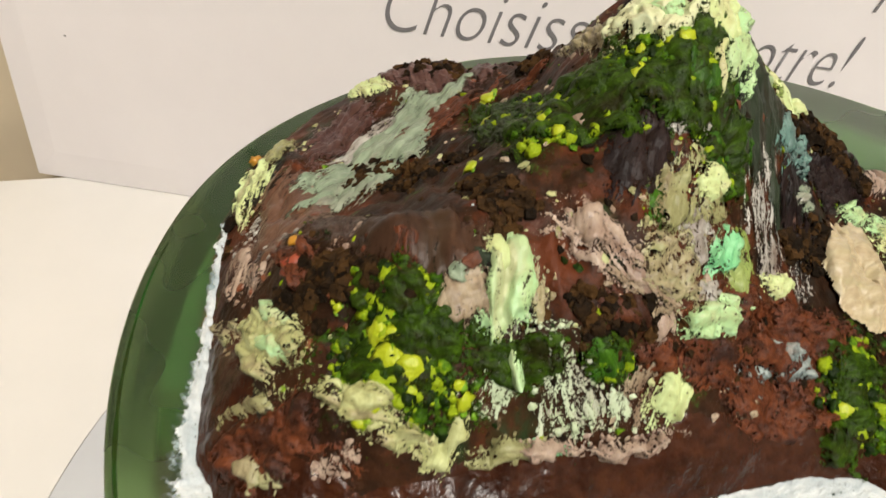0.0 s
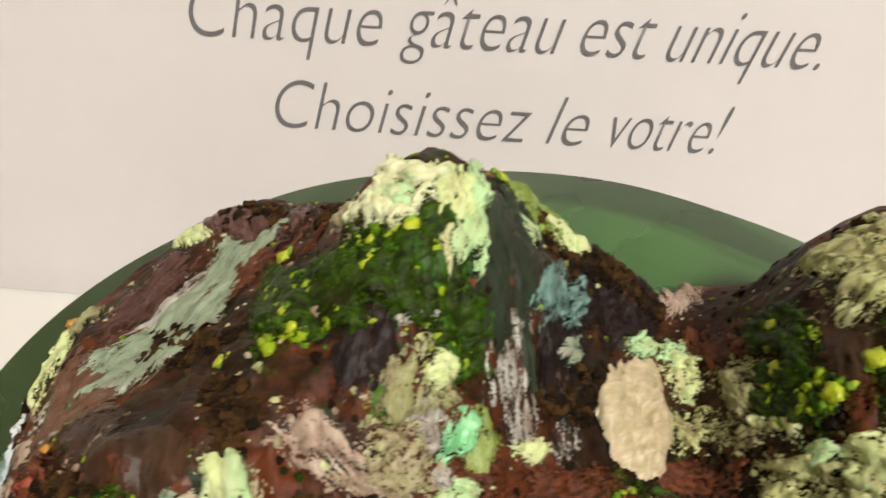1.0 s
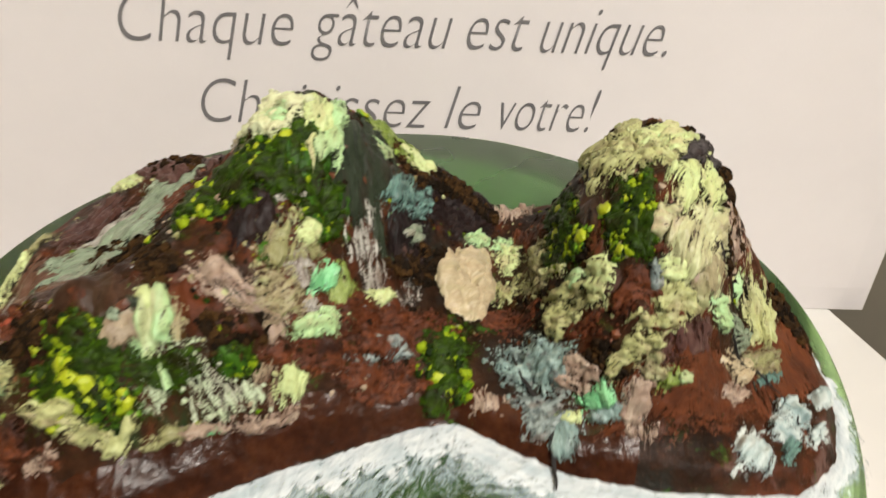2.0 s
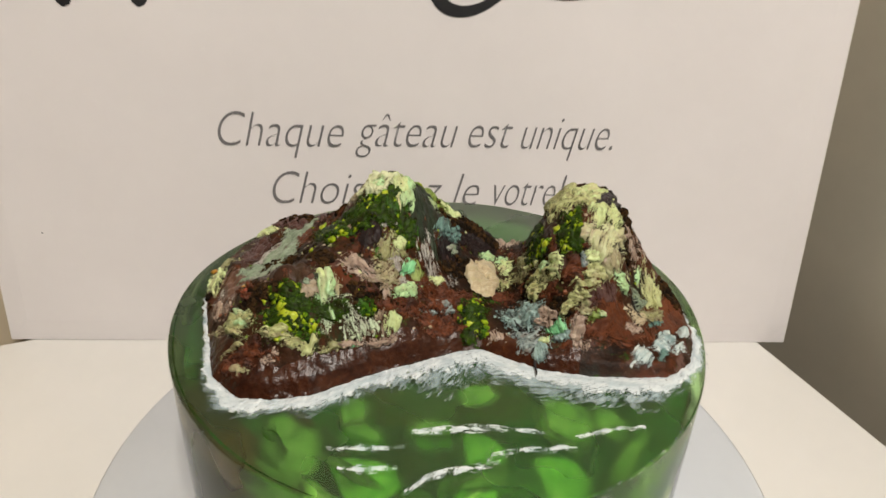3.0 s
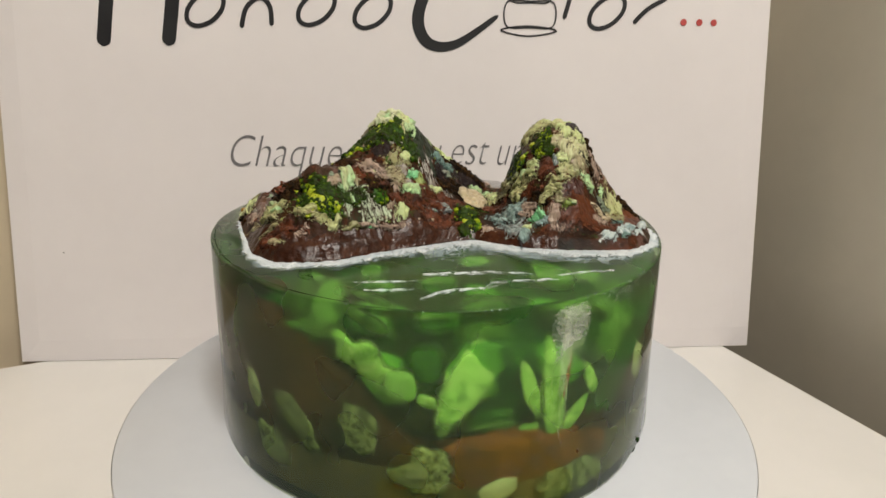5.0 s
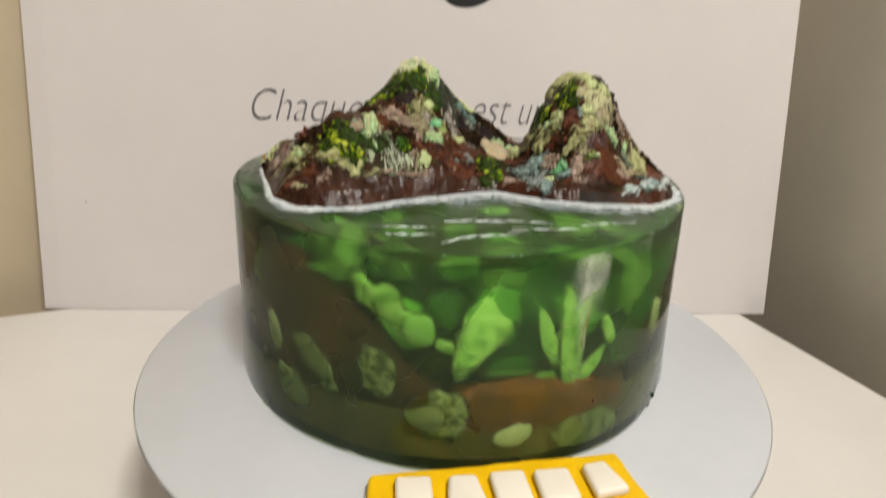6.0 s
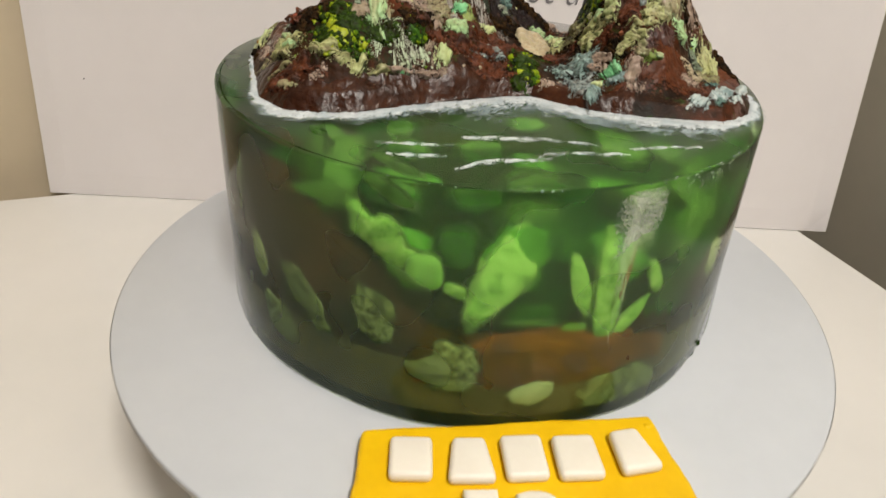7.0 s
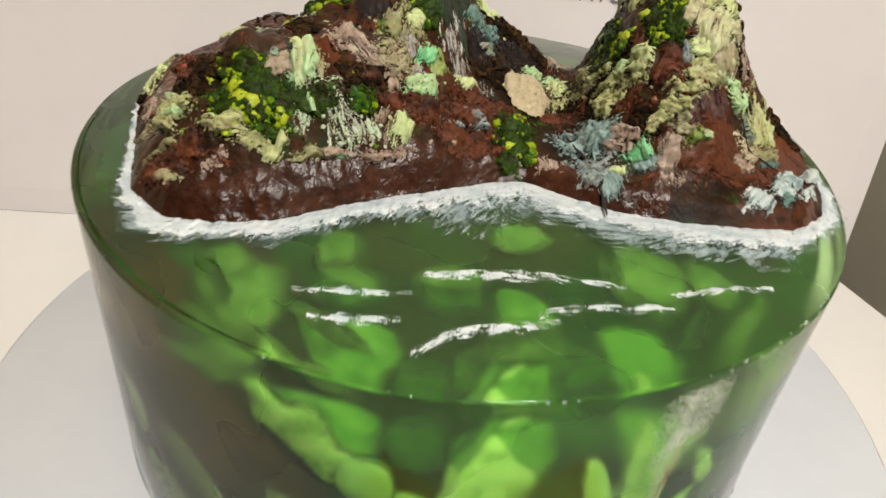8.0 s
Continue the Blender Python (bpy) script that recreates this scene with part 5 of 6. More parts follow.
daub(0.0330, 0.0217, 0.0032, -0.0055, 0.0009, 0.0064, RUST, .0006, 0.25, "smear")
daub(0.0401, -0.0061, 0.0019, -0.0016, 0.0005, 0.0050, RUST, .0004, 0.3, "smear")
daub(0.0514, -0.0142, 0.0026, -0.0002, 0.0000, 0.0009, RUST, .0006, 0.1, "smear")
daub(0.0524, -0.0219, 0.0044, 0.0005, -0.0002, 0.0009, RUST, .0006, 0.1, "crumb")
daub(0.0395, 0.0010, 0.0021, -0.0027, 0.0008, 0.0062, EARTH_SMOOTH, .0003, 0.1, "smear")
daub(0.0175, 0.0249, 0.0075, 0.0042, -0.0000, 0.0064, MAUVE_DARK, .0004, 0.1, "crumb")
daub(0.0326, 0.0069, 0.0020, -0.0045, 0.0010, 0.0074, TAN_GREEN, .0009, 0.3, "crumb")
daub(0.0306, -0.0008, 0.0028, -0.0035, 0.0003, 0.0038, TAN_GREEN, .0009, 0.38, "crumb")
daub(0.0276, 0.0161, 0.0036, -0.0012, 0.0007, 0.0084, LIME_PALE, .0012, 0.08, "daub")
daub(0.0255, 0.0037, 0.0044, -0.0023, 0.0011, 0.0051, LIME_KHAKI, .0011, 0.2, "crumb")
daub(0.0340, -0.0021, 0.0018, -0.0031, 0.0002, 0.0017, LIME_PALE, .0009, 0.25, "crumb")
daub(0.0368, -0.0097, 0.0020, -0.0025, 0.0001, 0.0018, MINT_PALE, .0008, 0.35, "crumb")
daub(0.0355, -0.0102, 0.0038, -0.0046, 0.0000, 0.0016, LIME_KHAKI, .0010, 0.28, "crumb")
daub(0.0400, -0.0125, 0.0020, -0.0022, 0.0009, 0.0034, LIME_PALE, .0012, 0.15, "daub")
daub(0.0384, -0.0154, 0.0034, -0.0028, -0.0000, 0.0012, LIME_KHAKI, .0011, 0.25, "crumb")
daub(0.0341, -0.0127, 0.0028, -0.0040, 0.0012, 0.0025, LIME_KHAKI, .0013, 0.1, "daub")
daub(0.0199, 0.0206, 0.0023, 0.0013, 0.0001, 0.0024, MINT_PALE, .0013, 0.05, "daub")
daub(0.0301, 0.0376, 0.0054, 0.0066, -0.0004, 0.0053, BEIGE_PINK, .0010, 0, "smear")
daub(0.0584, -0.0152, 0.0044, 0.0021, -0.0005, 0.0032, TAN, .0009, 0.2, "smear")
daub(0.0592, -0.0083, 0.0079, 0.0014, 0.0035, 0.0076, LIME_TAN, .0012, 0.02, "smear")
daub(0.0598, 0.0002, 0.0076, 0.0031, 0.0019, 0.0071, LIME_PALE, .0011, 0.12, "smear")
daub(0.0505, -0.0108, 0.0022, -0.0006, 0.0008, 0.0027, LIME_TAN, .0013, 0, "daub")
daub(0.0716, 0.0056, 0.0039, 0.0032, -0.0007, 0.0047, BEIGE_PINK, .0008, 0.42, "smear")
daub(0.0564, -0.0139, 0.0025, 0.0010, 0.0002, 0.0037, BEIGE_PINK, .0007, 0.3, "smear")
daub(0.0521, -0.0163, 0.0029, 0.0003, -0.0002, 0.0017, LIME_PALE, .0010, 0.2, "daub")
daub(0.0484, -0.0173, 0.0014, -0.0002, -0.0002, 0.0020, GREY_BLUE, .0010, 0.1, "smear")
daub(0.0524, -0.0199, 0.0038, -0.0003, 0.0007, 0.0021, LIME_KHAKI, .0012, 0.06, "daub")
daub(0.0497, -0.0220, 0.0049, 0.0001, -0.0001, 0.0011, LIME_KHAKI, .0012, 0.12, "daub")
daub(0.0631, -0.0162, 0.0034, 0.0020, -0.0007, 0.0019, MINT_PALE, .0012, 0.05, "daub")
daub(0.0167, 0.0053, 0.0061, 0.0018, 0.0009, 0.0107, CREAM, .0020, 0, "blob")
daub(-0.0209, 0.0166, 0.0046, 0.0007, -0.0002, 0.0015, CREAM_LIME, .0012, 0.1, "daub")
daub(-0.0245, 0.0152, 0.0042, -0.0005, -0.0009, 0.0067, MINT_PALE, .0009, 0.4, "daub")
daub(-0.0143, 0.0159, 0.0030, 0.0024, -0.0001, 0.0094, MINT_PALE, .0014, 0.08, "smear")
daub(-0.0163, 0.0164, 0.0028, 0.0022, -0.0003, 0.0031, LIME_PALE, .0012, 0.1, "daub")


def lumps(name, centres, normals, sizes, mat, template, flat=0.75, label="", rough=0.25, smooth=False):
    """Many small lumps set on a surface, joined."""
    tv, tf = template
    vs, fs = [], []
    for c, n, s in zip(centres, normals, sizes):
        q = Vector(n).to_track_quat("Z", "Y") @ Euler((0, 0, dice.rand() * 6.3)).to_quaternion()
        r3 = np.array(q.to_matrix())
        jig = tv * (1 + rough * (dice.rand(len(tv), 1) - 0.5) * 2)
        v = (jig * (s * (0.8 + 0.4 * dice.rand()), s, s * flat)) @ r3.T + c + np.array(n) * s * 0.25
        fs.append(tf + len(vs) * len(tv))
        vs.append(v)
    if not vs:
        return None
    v = np.concatenate(vs)
    ob = mesh_part(name, v.tolist(), np.concatenate(fs).tolist(), mat, cake, label, smooth)
    ob.data.attributes.new("stroke", "FLOAT_VECTOR", "POINT").data.foreach_set("vector", v.ravel())
    ob.data.attributes.new("cover", "FLOAT", "POINT").data.foreach_set("value", np.full(len(v), 4.0))
    return ob


def clump(x, y, ax, ay, bx, by, mat, count, size):
    """Crumbs or moss lumps heaped over an oval of the island; the half axes as for a daub."""
    mossy = mat in (MOSS, MOSSY)
    if mossy:
        daub(x, y, ax * 1.05, ay * 1.05, bx * 1.05, by * 1.05, MOSS_BASE if mat is MOSS else LIME_MOSS, 0.0008, 0.02, "daub")
        count, size = int(count * 2.6), size * 0.74
    a, r = dice.rand(count) * 2 * math.pi, np.sqrt(dice.rand(count))
    r = r * (0.85 + 0.3 * np.sin(3 * a + x * 900))
    px, py = x + r * (np.cos(a) * ax + np.sin(a) * bx), y + r * (np.cos(a) * ay + np.sin(a) * by)
    ok = sample(INLAND, px, py) > 0.002
    px, py = px[ok], py[ok]
    p, n = surface(px, py)
    sizes = size * (0.32 + 0.95 * dice.rand(len(px)) ** 3) if mossy else size * (0.35 + 0.9 * dice.rand(len(px)) ** 2)
    ob = lumps("moss_clump" if mossy else "crumb_patch", p, n, sizes, mat, ICO2, 0.9 if mossy else 0.75, rough=0.38 if mossy else 0.45, smooth=mossy)
    return ob and tagged(ob, "crumbly green moss lumps" if mossy else "dark cocoa crumbs", kind="stuff")


def flecks(mat, count, size, patch, level, name="fleck_scatter"):
    """Small bits of one colour in loose drifts over the slopes."""
    px, py = dice.uniform(-0.094, 0.094, count * 12), dice.uniform(-0.05, 0.065, count * 12)
    high = sample(RISE, px, py)
    ok = (high > 0.0055) & (fuzz(px + patch, py - patch, 70, 2) > level)
    px, py = px[ok][:count], py[ok][:count]
    p, n = surface(px, py)
    ob = lumps(name, p, n, size * (0.4 + 0.9 * dice.rand(len(px)) ** 2), mat, ICO1, 0.5, rough=0.5)
    return tagged(ob, "small cream flecks over the rock", kind="stuff")


def dot(x, y, size, mat=None, name="yellow_dot"):
    p, n = surface(np.array([x]), np.array([y]))
    if mat is None:
        a, r = dice.rand(5) * 6.283, size * (0.5 + 0.7 * dice.rand(5))
        q, m = surface(np.r_[x, x + np.cos(a) * r], np.r_[y, y + np.sin(a) * r])
        return lumps(name, q + m * 0.0006, m, size * np.r_[0.95, 0.22 + 0.32 * dice.rand(5)], YEL, ICO2, 0.34, rough=0.34, smooth=True)
    return lumps(name, p + n * size * 0.4, n, [size], mat, ICO2, 0.8, rough=0.3, smooth=True)


clump(-0.0329, 0.0027, 0.0088, 0.0048, -0.0038, 0.0058, MOSS, 200, 0.0012)
clump(-0.0167, 0.0038, 0.0037, 0.0018, -0.0008, 0.0083, MOSS, 70, 0.0011)
clump(-0.0138, -0.0014, 0.0035, 0.0024, -0.0004, 0.0048, MOSS, 80, 0.0011)
clump(-0.0513, -0.0335, 0.0079, 0.0001, -0.0003, 0.0059, MOSS, 260, 0.0013)
clump(-0.0538, -0.0281, 0.0046, 0.0009, -0.0022, 0.0024, MOSS, 60, 0.0012)
clump(-0.0432, 0.0106, 0.0062, -0.0117, -0.0006, 0.0109, MOSS, 120, 0.0011)
clump(-0.0296, 0.0019, 0.0054, 0.0002, -0.0016, 0.0053, MOSS, 110, 0.0011)
clump(-0.0258, -0.0283, 0.0031, 0.0010, 0.0001, 0.0015, MOSS, 40, 0.001)
clump(0.0117, -0.0161, 0.0059, 0.0010, -0.0001, 0.0086, MOSS, 110, 0.0012)
clump(-0.0224, 0.0029, 0.0043, 0.0032, -0.0032, 0.0044, MOSS, 60, 0.001)
clump(-0.0037, 0.0355, 0.0005, 0.0042, -0.0062, 0.0022, MOSSY, 50, 0.0008)
clump(-0.0609, 0.0091, 0.0125, -0.0039, -0.0019, 0.0067, DIRT, 190, 0.0011)
clump(-0.0430, -0.0140, 0.0061, -0.0052, 0.0000, 0.0051, DIRT, 150, 0.001)
clump(-0.0608, -0.0260, 0.0088, -0.0018, -0.0012, 0.0028, DIRT, 230, 0.0012)
clump(-0.0665, -0.0280, 0.0050, -0.0024, -0.0004, 0.0016, DIRT, 60, 0.001)
clump(0.0146, 0.0309, 0.0027, 0.0028, -0.0104, 0.0014, DIRT, 200, 0.0012)
clump(0.0053, 0.0033, 0.0061, 0.0040, -0.0001, 0.0045, DIRT, 110, 0.0011)
clump(0.0976, 0.0331, 0.0027, 0.0038, 0.0010, 0.0134, DIRT, 90, 0.0012)
clump(0.0911, 0.0019, 0.0042, 0.0033, -0.0020, 0.0086, DIRT, 150, 0.0012)
clump(0.0424, -0.0242, 0.0066, -0.0021, -0.0003, 0.0021, DIRT, 90, 0.001)
clump(-0.0274, -0.0256, 0.0064, 0.0016, -0.0000, 0.0029, DIRT, 90, 0.0009)
clump(-0.0094, -0.0204, 0.0123, 0.0046, -0.0001, 0.0039, DIRT, 60, 0.0008)
clump(0.0695, 0.0060, 0.0035, 0.0010, 0.0022, 0.0120, DIRT, 80, 0.0014)
clump(-0.0600, 0.0500, 0.0130, -0.0040, 0.0000, 0.0060, DIRT, 60, 0.0013)
clump(0.0030, 0.0300, 0.0020, 0.0030, -0.0060, 0.0060, DIRT, 60, 0.0012)
clump(0.0461, 0.0172, 0.0044, -0.0045, 0.0019, 0.0085, DIRT, 70, 0.0009)
clump(0.0630, 0.0182, 0.0082, 0.0018, 0.0021, 0.0052, DIRT, 90, 0.0009)
clump(-0.0398, 0.0366, 0.0005, -0.0053, 0.0028, 0.0026, DIRT, 40, 0.0013)
clump(-0.0739, 0.0711, 0.0074, 0.0050, -0.0009, 0.0042, DIRT, 40, 0.0013)
clump(-0.0896, -0.0004, 0.0043, -0.0025, -0.0010, 0.0102, DIRT, 30, 0.0012)
clump(0.0459, -0.0064, 0.0044, -0.0023, 0.0010, 0.0073, MOSS, 260, 0.0011)
clump(0.0358, 0.0005, 0.0027, -0.0061, 0.0005, 0.0053, MOSS, 150, 0.0011)
clump(0.0370, 0.0123, 0.0016, -0.0069, 0.0010, 0.0060, MOSS, 80, 0.001)
clump(0.0431, -0.0123, 0.0014, -0.0009, 0.0001, 0.0013, MOSS, 40, 0.001)
clump(0.0393, -0.0090, 0.0036, -0.0036, 0.0002, 0.0030, DIRT, 60, 0.0009)
clump(0.0293, -0.0030, 0.0049, -0.0036, 0.0001, 0.0029, DIRT, 50, 0.0009)

for tint, spots in loose["spots"].values():
    spots = np.array(spots)
    spots = spots[sample(INLAND, spots[:, 0], spots[:, 1]) > 0.002]
    p, n = surface(spots[:, 0], spots[:, 1])
    tagged(lumps("fleck_scatter", p, n, 0.0002 + 0.0004 * dice.rand(len(p)) ** 2, tint, ICO1, 0.6, rough=0.5), "small cream bits round the daubs", kind="stuff")
flecks(DIRT, 420, 0.0008, 1.3, -0.1, "crumb_scatter")
flecks(RUST_CRUMB, 160, 0.0008, 2.1, 0.15)
flecks(KHAKI_CRUMB, 170, 0.0006, 3.7, 0.25)
flecks(KHAKI_CRUMB, 50, 0.0006, 4.4, 0.3)
flecks(FOAM, 20, 0.0005, 5.2, 0.3)
flecks(BEIGE_CRUMB, 130, 0.0006, 6.3, 0.25)
flecks(MOSS, 300, 0.0006, 7.7, 0.12)
flecks(YEL, 40, 0.0005, 7.7, 0.2)
for x, y, s in ((-0.0540, -0.0321, 0.0016), (-0.0525, -0.0343, 0.0018), (-0.0500, -0.0346, 0.0019), (-0.0541, -0.0381, 0.0018), (-0.0434, -0.0360, 0.0014), (-0.0511, -0.0326, 0.0009), (-0.0461, 0.0154, 0.0016), (-0.0361, -0.0038, 0.0011), (-0.0468, -0.0051, 0.0011), (-0.0266, 0.0036, 0.0015), (-0.0213, 0.0079, 0.0014), (-0.0267, 0.0068, 0.0008), (-0.0381, -0.0005, 0.0009), (-0.0474, 0.0277, 0.0014), (0.0100, -0.0193, 0.0013), (-0.0088, 0.0338, 0.0014), (-0.0601, -0.0290, 0.0006), (-0.0556, -0.0360, 0.0006), (0.0419, -0.0025, 0.0016), (0.0380, -0.0042, 0.0016), (0.0353, 0.0052, 0.0014), (0.0360, -0.0011, 0.0009), (0.0371, 0.0143, 0.0011), (0.0450, -0.0030, 0.0008), (0.0476, -0.0032, 0.0007), (0.0432, -0.0123, 0.0011), (0.0448, -0.0093, 0.0008)):
    dot(x, y, s)
dot(-0.0676, -0.0225, 0.0017, RED, "red_crumb")
dot(-0.0700, -0.0160, 0.0008, ORANGE, "orange_crumb")
dot(-0.0925, 0.0240, 0.0014, ORANGE, "orange_crumb")
dot(-0.0331, -0.0004, 0.0012, BEIGE_PINK, "pink_crumb")


def crack(points, width):
    """A dark open crack in the cream, as a narrow sunken strip."""
    v, f = [], []
    n = 24
    pts = np.array(points)
    t = np.linspace(0, len(points) - 1, n)
    xs = np.interp(t, range(len(points)), pts[:, 0]) + 0.0004 * fuzz(t * 0.01, t * 0.0, 180)
    ys = np.interp(t, range(len(points)), pts[:, 1])
    p, nn = surface(xs, ys)
    p[:, 2] = np.maximum(p[:, 2], ZT + 0.0003)
    for i in range(n):
        w = width * math.sin(math.pi * (i + 0.7) / (n + 0.6)) ** 0.7
        v += [p[i] + nn[i] * 0.0011 + (-w, 0, 0), p[i] + nn[i] * 0.0014 + (0, 0, 0), p[i] + nn[i] * 0.0011 + (w, 0, 0)]
    for i in range(n - 1):
        f += [(3 * i, 3 * i + 1, 3 * i + 4, 3 * i + 3), (3 * i + 1, 3 * i + 2, 3 * i + 5, 3 * i + 4)]
    mesh_part("crack", v, f, BLACK_GAP, cake)


crack([(0.0260, -0.0132), (0.0273, -0.0197), (0.0312, -0.0269), (0.0325, -0.0343), (0.0317, -0.0415)], 0.0006)
crack([(0.0675, -0.0155), (0.0708, -0.0158), (0.0769, -0.0156), (0.0801, -0.0210)], 0.00035)
crack([(0.0800, -0.0215), (0.0817, -0.0250), (0.0806, -0.0288)], 0.0003)
crack([(0.0609, -0.0094), (0.0611, -0.0106), (0.0622, -0.0117)], 0.0003)


def lip():
    """Glossy smooth chocolate edge between the rocks and the foam."""
    shore = np.array(SHORE[:18])
    seg = np.r_[0, np.cumsum(np.hypot(*np.diff(shore, axis=0).T))]
    n, across = 420, 10
    s = np.linspace(0, seg[-1], n)
    x, y = np.interp(s, seg, shore[:, 0]), np.interp(s, seg, shore[:, 1])
    k = np.exp(-np.linspace(-2, 2, 17) ** 2)
    x, y = (np.convolve(np.pad(q, 8, "edge"), k / k.sum(), "valid") for q in (x, y))
    tx, ty = np.gradient(x), np.gradient(y)
    ln = np.hypot(tx, ty)
    ix, iy = -ty / ln, tx / ln
    wide = 0.0085 + 0.003 * fuzz(s, s * 0, 60, 3)
    v, f = [], []
    for j in range(across):
        g = j / (across - 1)
        d = 0.0008 + g * wide
        p, nn = surface(x + ix * d, y + iy * d)
        h = 0.0004 * np.sin(math.pi * np.clip(0.12 + 0.9 * g, 0, 1)) + 0.0004 * fuzz(s, d * 3, 420, 3) - 0.0006 * (j == across - 1)
        v.append(p + nn * h[:, None])
    v = np.stack(v, 1).reshape(-1, 3)
    for i in range(n - 1):
        for j in range(across - 1):
            q = i * across + j
            f.append((q, q + across, q + across + 1, q + 1))
    split = int(np.argmax(x > 0.046)) * (across - 1)
    mesh_part("chocolate_lip", v.tolist(), f[:split], DARK_GLOSS, cake, "glossy dark red-brown chocolate edge")
    mesh_part("chocolate_lip", v.tolist(), f[split:], RUST_GLOSS, cake, "glossy rust-brown chocolate edge")


lip()

# ---- white foam along the shore and the wave strokes on the jelly ----


def shore_line(n, first, last, smooth):
    """Evenly spaced points along the shore, with the outward direction at each."""
    shore = np.array([SHORE[k % len(SHORE)] for k in range(first, last)])
    seg = np.r_[0, np.cumsum(np.hypot(*np.diff(shore, axis=0).T))]
    s = np.linspace(0, seg[-1], n)
    x, y = np.interp(s, seg, shore[:, 0]), np.interp(s, seg, shore[:, 1])
    k = np.exp(-np.linspace(-2, 2, 2 * smooth + 1) ** 2)
    x, y = (np.convolve(np.pad(q, smooth, "edge"), k / k.sum(), "valid") for q in (x, y))
    tx, ty = np.gradient(x), np.gradient(y)
    ln = np.hypot(tx, ty)
    return s, x, y, ty / ln, -tx / ln


def brushed(name, rows, cover, across, along, mat, label):
    """A sheet of brushed cream from a grid of points, with its cover and the run of the brush over it."""
    k, n = cover.shape
    f = [(i * n + j, i * n + j + 1, (i + 1) * n + j + 1, (i + 1) * n + j) for i in range(k - 1) for j in range(n - 1) if max(cover[i, j], cover[i + 1, j + 1]) > -1.6]
    ob = mesh_part(name, rows.reshape(-1, 3).tolist(), f, mat, cake, label)
    ob.data.attributes.new("stroke", "FLOAT_VECTOR", "POINT").data.foreach_set("vector", np.stack([across, along, np.zeros_like(across)], -1).ravel())
    ob.data.attributes.new("cover", "FLOAT", "POINT").data.foreach_set("value", cover.ravel())
    return ob


def foam():
    """Shore band: cream brushed out thin over the jelly, and a thick ragged ridge along the rock."""
    n, k = 1100, 18
    s, x, y, ox, oy = shore_line(n, -2, 19, 14)
    width = np.interp(x, (-0.086, -0.077, -0.066, -0.050, -0.040, -0.028, -0.015, -0.005, 0.010, 0.028, 0.045, 0.058, 0.071, 0.080, 0.095), (0.0007, 0.0050, 0.0085, 0.0085, 0.0075, 0.0080, 0.0155, 0.0180, 0.0170, 0.0145, 0.0120, 0.0130, 0.0115, 0.0070, 0.0032))
    width = np.where(y > -0.012, np.minimum(width, 0.0008), width) * (0.9 + 0.35 * fuzz(s, s * 0, 110, 3))
    g = np.linspace(0, 1, k)[:, None]
    bare = ease(fuzz(s + 0.4, s * 0, 60, 2) * 1.6 + 0.2) * ease((width - 0.010) / 0.004)
    for name, mat, share, high, seed in (("foam_wash", FOAM_THIN, 1.25, 0.00018, 2.0), ("foam_ridge", FOAM_BRIGHT, 0.80, 0.00060, 5.0)):
        d = -0.0016 - 0.0010 * fuzz(s, s * 0 + seed, 420, 3) + g * (width * share + 0.0016)
        lump = fuzz(s + 0 * g, d + seed, 330, 4)
        if name == "foam_wash":
            cover = 0.85 - 2.6 * np.clip(g - 0.60, 0, 1) + 0.75 * lump - 0.4 * bare * ease((g - 0.40) / 0.2)
        else:
            reach = np.minimum(0.62, (0.0050 + 0.0020 * fuzz(s, s * 0 + 9, 130, 3)) / width) + 0.14 * fuzz(s, s * 0 + 3, 700, 3)
            cover = 1.2 - 3.6 * np.clip(g - reach, 0, 1) + 0.45 * lump
        ridge = fuzz(s + 0.5 * d, d * 0.15 + seed, 900, 3)
        body = ease(cover / 0.9) * np.sin(np.pi * np.clip(g * 0.95 + 0.12, 0, 1))
        z = ZT + 0.00008 + (0.00004 if name == "foam_ridge" else 0) + high * body * (0.75 + 0.6 * ridge + 0.5 * lump)
        rows = np.stack([x + ox * d, y + oy * d, z], -1)
        brushed(name, rows, cover, np.broadcast_to(s, d.shape) * 0.5 + 0.6 * d, d * (4.0 if name == "foam_ridge" else 1.6), mat, "white brushed cream foam along the shore")


foam()


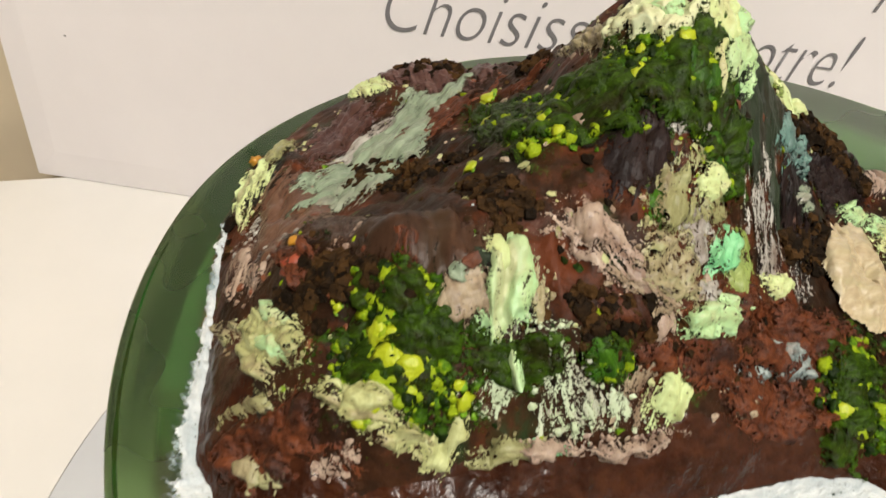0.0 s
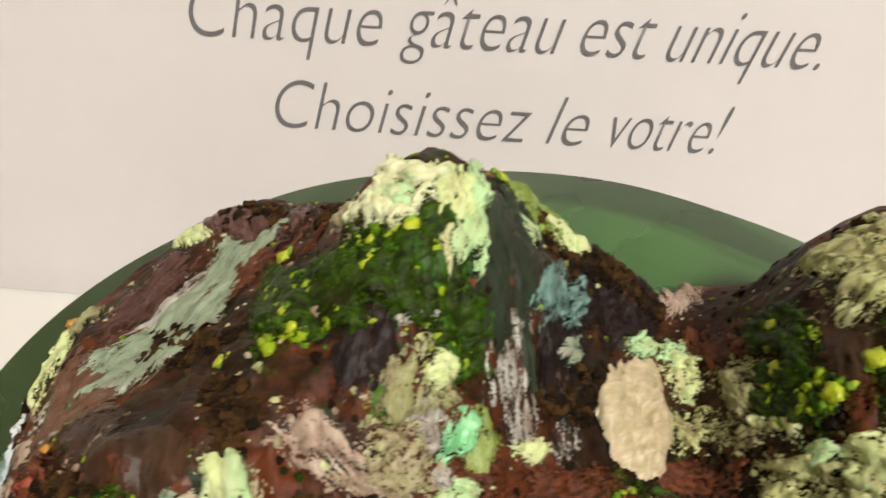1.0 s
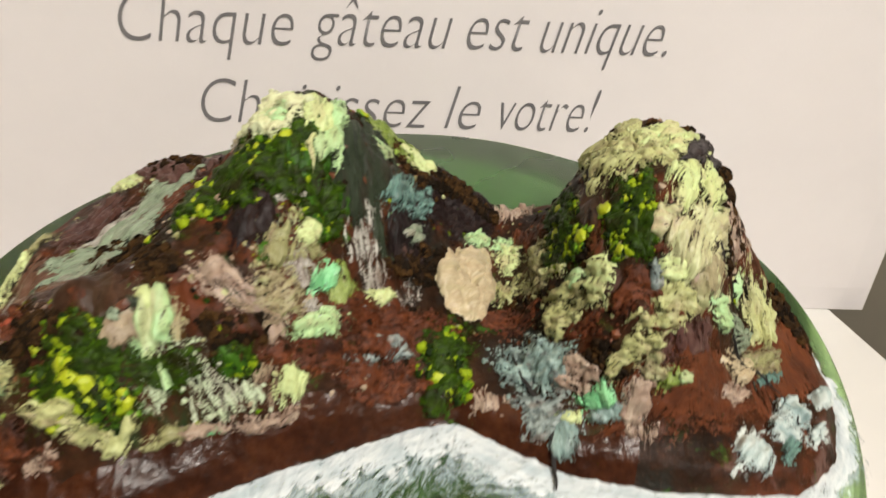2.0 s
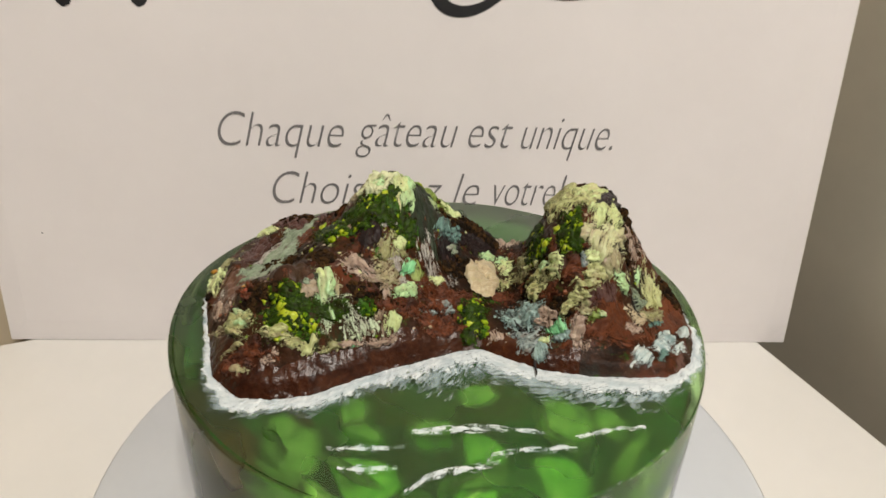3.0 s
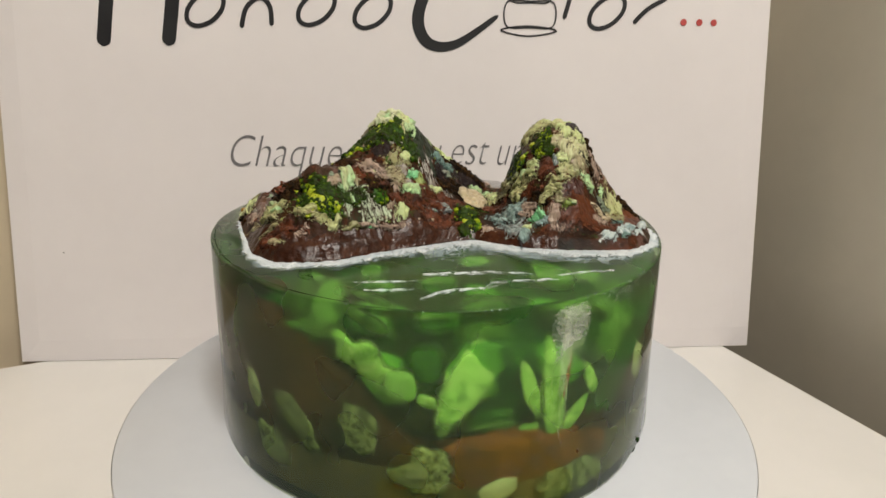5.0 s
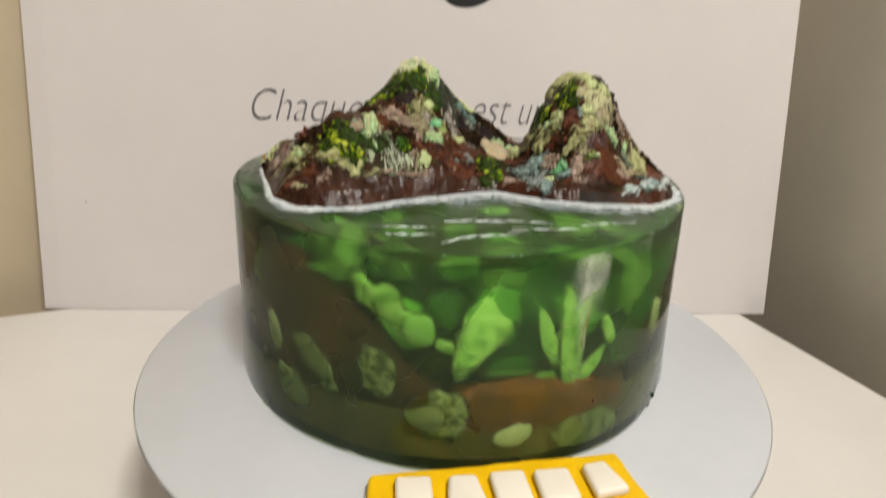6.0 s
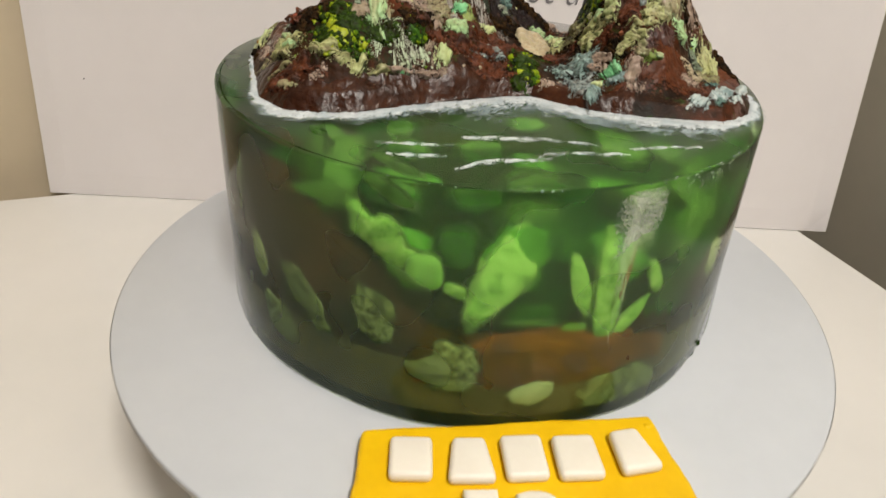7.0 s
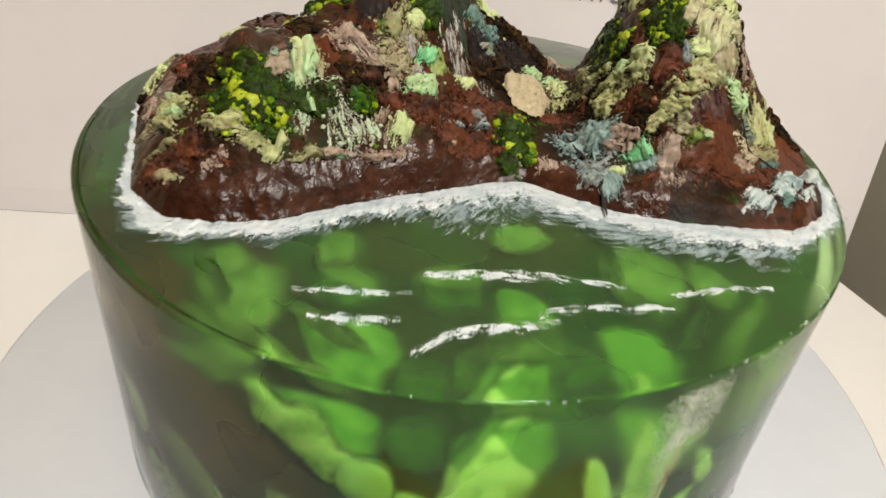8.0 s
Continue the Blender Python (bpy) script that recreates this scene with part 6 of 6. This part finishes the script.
def wave(points, thick):
    """One dry white brush stroke on the jelly, broken at its edges."""
    pts = np.array(points)
    n, k = 90, 9
    pts[0], pts[-1] = pts[0] + 0.22 * (pts[0] - pts[1]), pts[-1] + 0.22 * (pts[-1] - pts[-2])
    t = np.linspace(0, len(points) - 1, n)
    x, y = np.interp(t, range(len(points)), pts[:, 0]), np.interp(t, range(len(points)), pts[:, 1])
    kernel = np.ones(13) / 13
    x, y = (np.convolve(np.pad(q, 6, "edge"), kernel, "valid") for q in (x, y))
    y = y + 0.0004 * fuzz(x, y, 260, 2)
    e = np.linspace(0, 1, n)
    wide = thick * 1.5 * (0.62 + 0.50 * np.sin(np.pi * np.clip(e, 0.02, 0.98)) ** 0.6)
    u = np.linspace(-1.6, 1.6, k)[:, None]
    d = u * wide
    cover = 0.62 - 1.2 * np.abs(u) ** 1.6 + 0.9 * fuzz(x + 0 * u, d, 420, 3) - 1.6 * np.clip(np.abs(e - 0.5) * 2 - 0.92, 0, 1) / 0.08
    z = ZT + 0.00010 + 0.00025 * ease(cover) * (1 + fuzz(x + 0 * u, d, 900, 2))
    rows = np.stack([x + 0 * d, y + d, z], -1)
    brushed("wave_stroke", rows, cover, d * 1.0, np.broadcast_to(x, d.shape), FOAM_BRIGHT, "thin white wave brushed on the jelly")


wave([(-0.0351, -0.0726), (-0.0270, -0.0726), (-0.0144, -0.0722)], 0.0010)
wave([(-0.0313, -0.0798), (-0.0239, -0.0806), (-0.0157, -0.0804)], 0.0012)
wave([(-0.0123, -0.0892), (-0.0053, -0.0828), (0.0032, -0.0810), (0.0146, -0.0790)], 0.0012)
wave([(0.0128, -0.0763), (0.0239, -0.0730), (0.0375, -0.0729)], 0.0013)
wave([(0.0412, -0.0679), (0.0516, -0.0652), (0.0617, -0.0643)], 0.0009)
wave([(-0.0084, -0.0656), (0.0103, -0.0642), (0.0287, -0.0663)], 0.0014)


def rim_speck(angle, z, size):
    """A small pale bubble or crumb at the jelly's upper edge."""
    v, f = ICO1
    c = (*plan(0.0996, radians(angle)), z)
    mesh_part("bubble", (v * 0.55 * size * (1 + 0.4 * (dice.rand(len(v), 1) - 0.5)) + c).tolist(), f.tolist(), FOAM, cake)


for a, z, s in ((-124, 0.0880, 0.0004), (-112, 0.0882, 0.0004), (-101, 0.0880, 0.0003), (-97, 0.0879, 0.0005), (-84, 0.0881, 0.0006), (-82.5, 0.0880, 0.0005), (-81, 0.0881, 0.0004), (-92, 0.0880, 0.0003),
                (-66, 0.0878, 0.0006), (-63, 0.0872, 0.0008), (-61, 0.0879, 0.0006), (-58, 0.0868, 0.0007), (-55, 0.0878, 0.0007), (-52, 0.0862, 0.0008), (-49, 0.0875, 0.0006), (-46, 0.0860, 0.0005), (-60, 0.0850, 0.0005), (-51, 0.0845, 0.0005)):
    rim_speck(a, z, s)

for q in range(34):
    rim_speck(-64 + 22 * dice.rand() ** 0.8, 0.0884 - 0.0055 * dice.rand() ** 2, 0.0003 + 0.0005 * dice.rand())
for q in range(16):
    rim_speck(-150 + 200 * dice.rand(), 0.0882, 0.0002 + 0.0002 * dice.rand())


def rim_refraction():
    """Dark refraction line of the rim, painted as a thin uneven strip along one side."""
    n = 160
    a = np.radians(np.linspace(-176, -112, n))
    thin = 0.00032 * np.sin(np.pi * np.linspace(0.02, 0.98, n)) ** 0.5 * (1 + 0.6 * fuzz(a * 0.1, a * 0, 200, 3))
    r = 0.0984 + 0.0003 * fuzz(a * 0.1, a * 0 + 2, 60, 2)
    v = [(*plan(rr + k * t, aa), ZT + 0.00006 + (0.00012 if k == 0 else 0)) for rr, aa, t in zip(r, a, thin) for k in (-1, 0, 1)]
    f = [q for i in range(n - 1) for q in ((3 * i, 3 * i + 1, 3 * i + 4, 3 * i + 3), (3 * i + 1, 3 * i + 2, 3 * i + 5, 3 * i + 4))]
    mesh_part("rim_refraction", v, f, SLOPE_GREEN, cake, "thin dark uneven edge round the jelly's top")


rim_refraction()


def shine_and_scuffs():
    """Highlight painted on the jelly's side: broad under the rim, a long pale streak below; fine scratches beside it.
    """
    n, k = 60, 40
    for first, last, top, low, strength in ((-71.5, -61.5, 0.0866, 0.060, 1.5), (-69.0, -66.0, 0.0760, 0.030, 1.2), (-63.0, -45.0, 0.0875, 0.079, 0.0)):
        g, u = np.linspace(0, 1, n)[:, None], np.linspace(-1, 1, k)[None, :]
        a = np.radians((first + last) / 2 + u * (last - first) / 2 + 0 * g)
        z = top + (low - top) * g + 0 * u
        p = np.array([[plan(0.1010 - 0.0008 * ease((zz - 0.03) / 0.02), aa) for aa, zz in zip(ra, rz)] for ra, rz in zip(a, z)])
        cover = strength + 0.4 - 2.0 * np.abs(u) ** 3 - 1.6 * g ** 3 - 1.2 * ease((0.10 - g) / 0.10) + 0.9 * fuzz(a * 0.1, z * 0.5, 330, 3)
        brushed("shine_and_scuffs", np.concatenate([p, z[..., None]], -1), cover, a * 0.1, z * (1 if last < -62 else 6), SHINE_SCUFFED, "whitish rubbed patch on the jelly").visible_shadow = False


shine_and_scuffs()


def seam():
    """The dark joint line down the jelly's side where its mould closed."""
    v, f, n = [], [], 40
    for i in range(n):
        g = i / (n - 1)
        a = radians(-28 - 3 * g + 0.5 * float(fuzz(g * 0.1, 0.0, 60)))
        z, w = 0.055 - 0.052 * g, 0.00035 * (0.5 + abs(float(fuzz(g * 0.1, 1.0, 150))) * 2)
        for k, r in ((-1, 0.1002), (0, 0.1004), (1, 0.1002)):
            b = a + k * w / 0.1
            v.append((*plan(r, b), z))
    for i in range(n - 1):
        f += [(3 * i, 3 * i + 1, 3 * i + 4, 3 * i + 3), (3 * i + 1, 3 * i + 2, 3 * i + 5, 3 * i + 4)]
    mesh_part("mould_seam", v, f, SLOPE_GREEN, cake, "dark mould seam down the jelly's side")


seam()
for a, z, s in ((-31, 0.0066, 0.0016), (-33, 0.0036, 0.0019), (-36, 0.0022, 0.0016)):
    tv, tf = ICO2
    c = (*plan(0.0998, radians(a)), z)
    mesh_part("jelly_burr", (tv * (s, s, s * 1.1) * (1 + 0.5 * (dice.rand(len(tv), 1) - 0.5)) + c).tolist(), tf.tolist(), SLOPE_GREEN, cake)
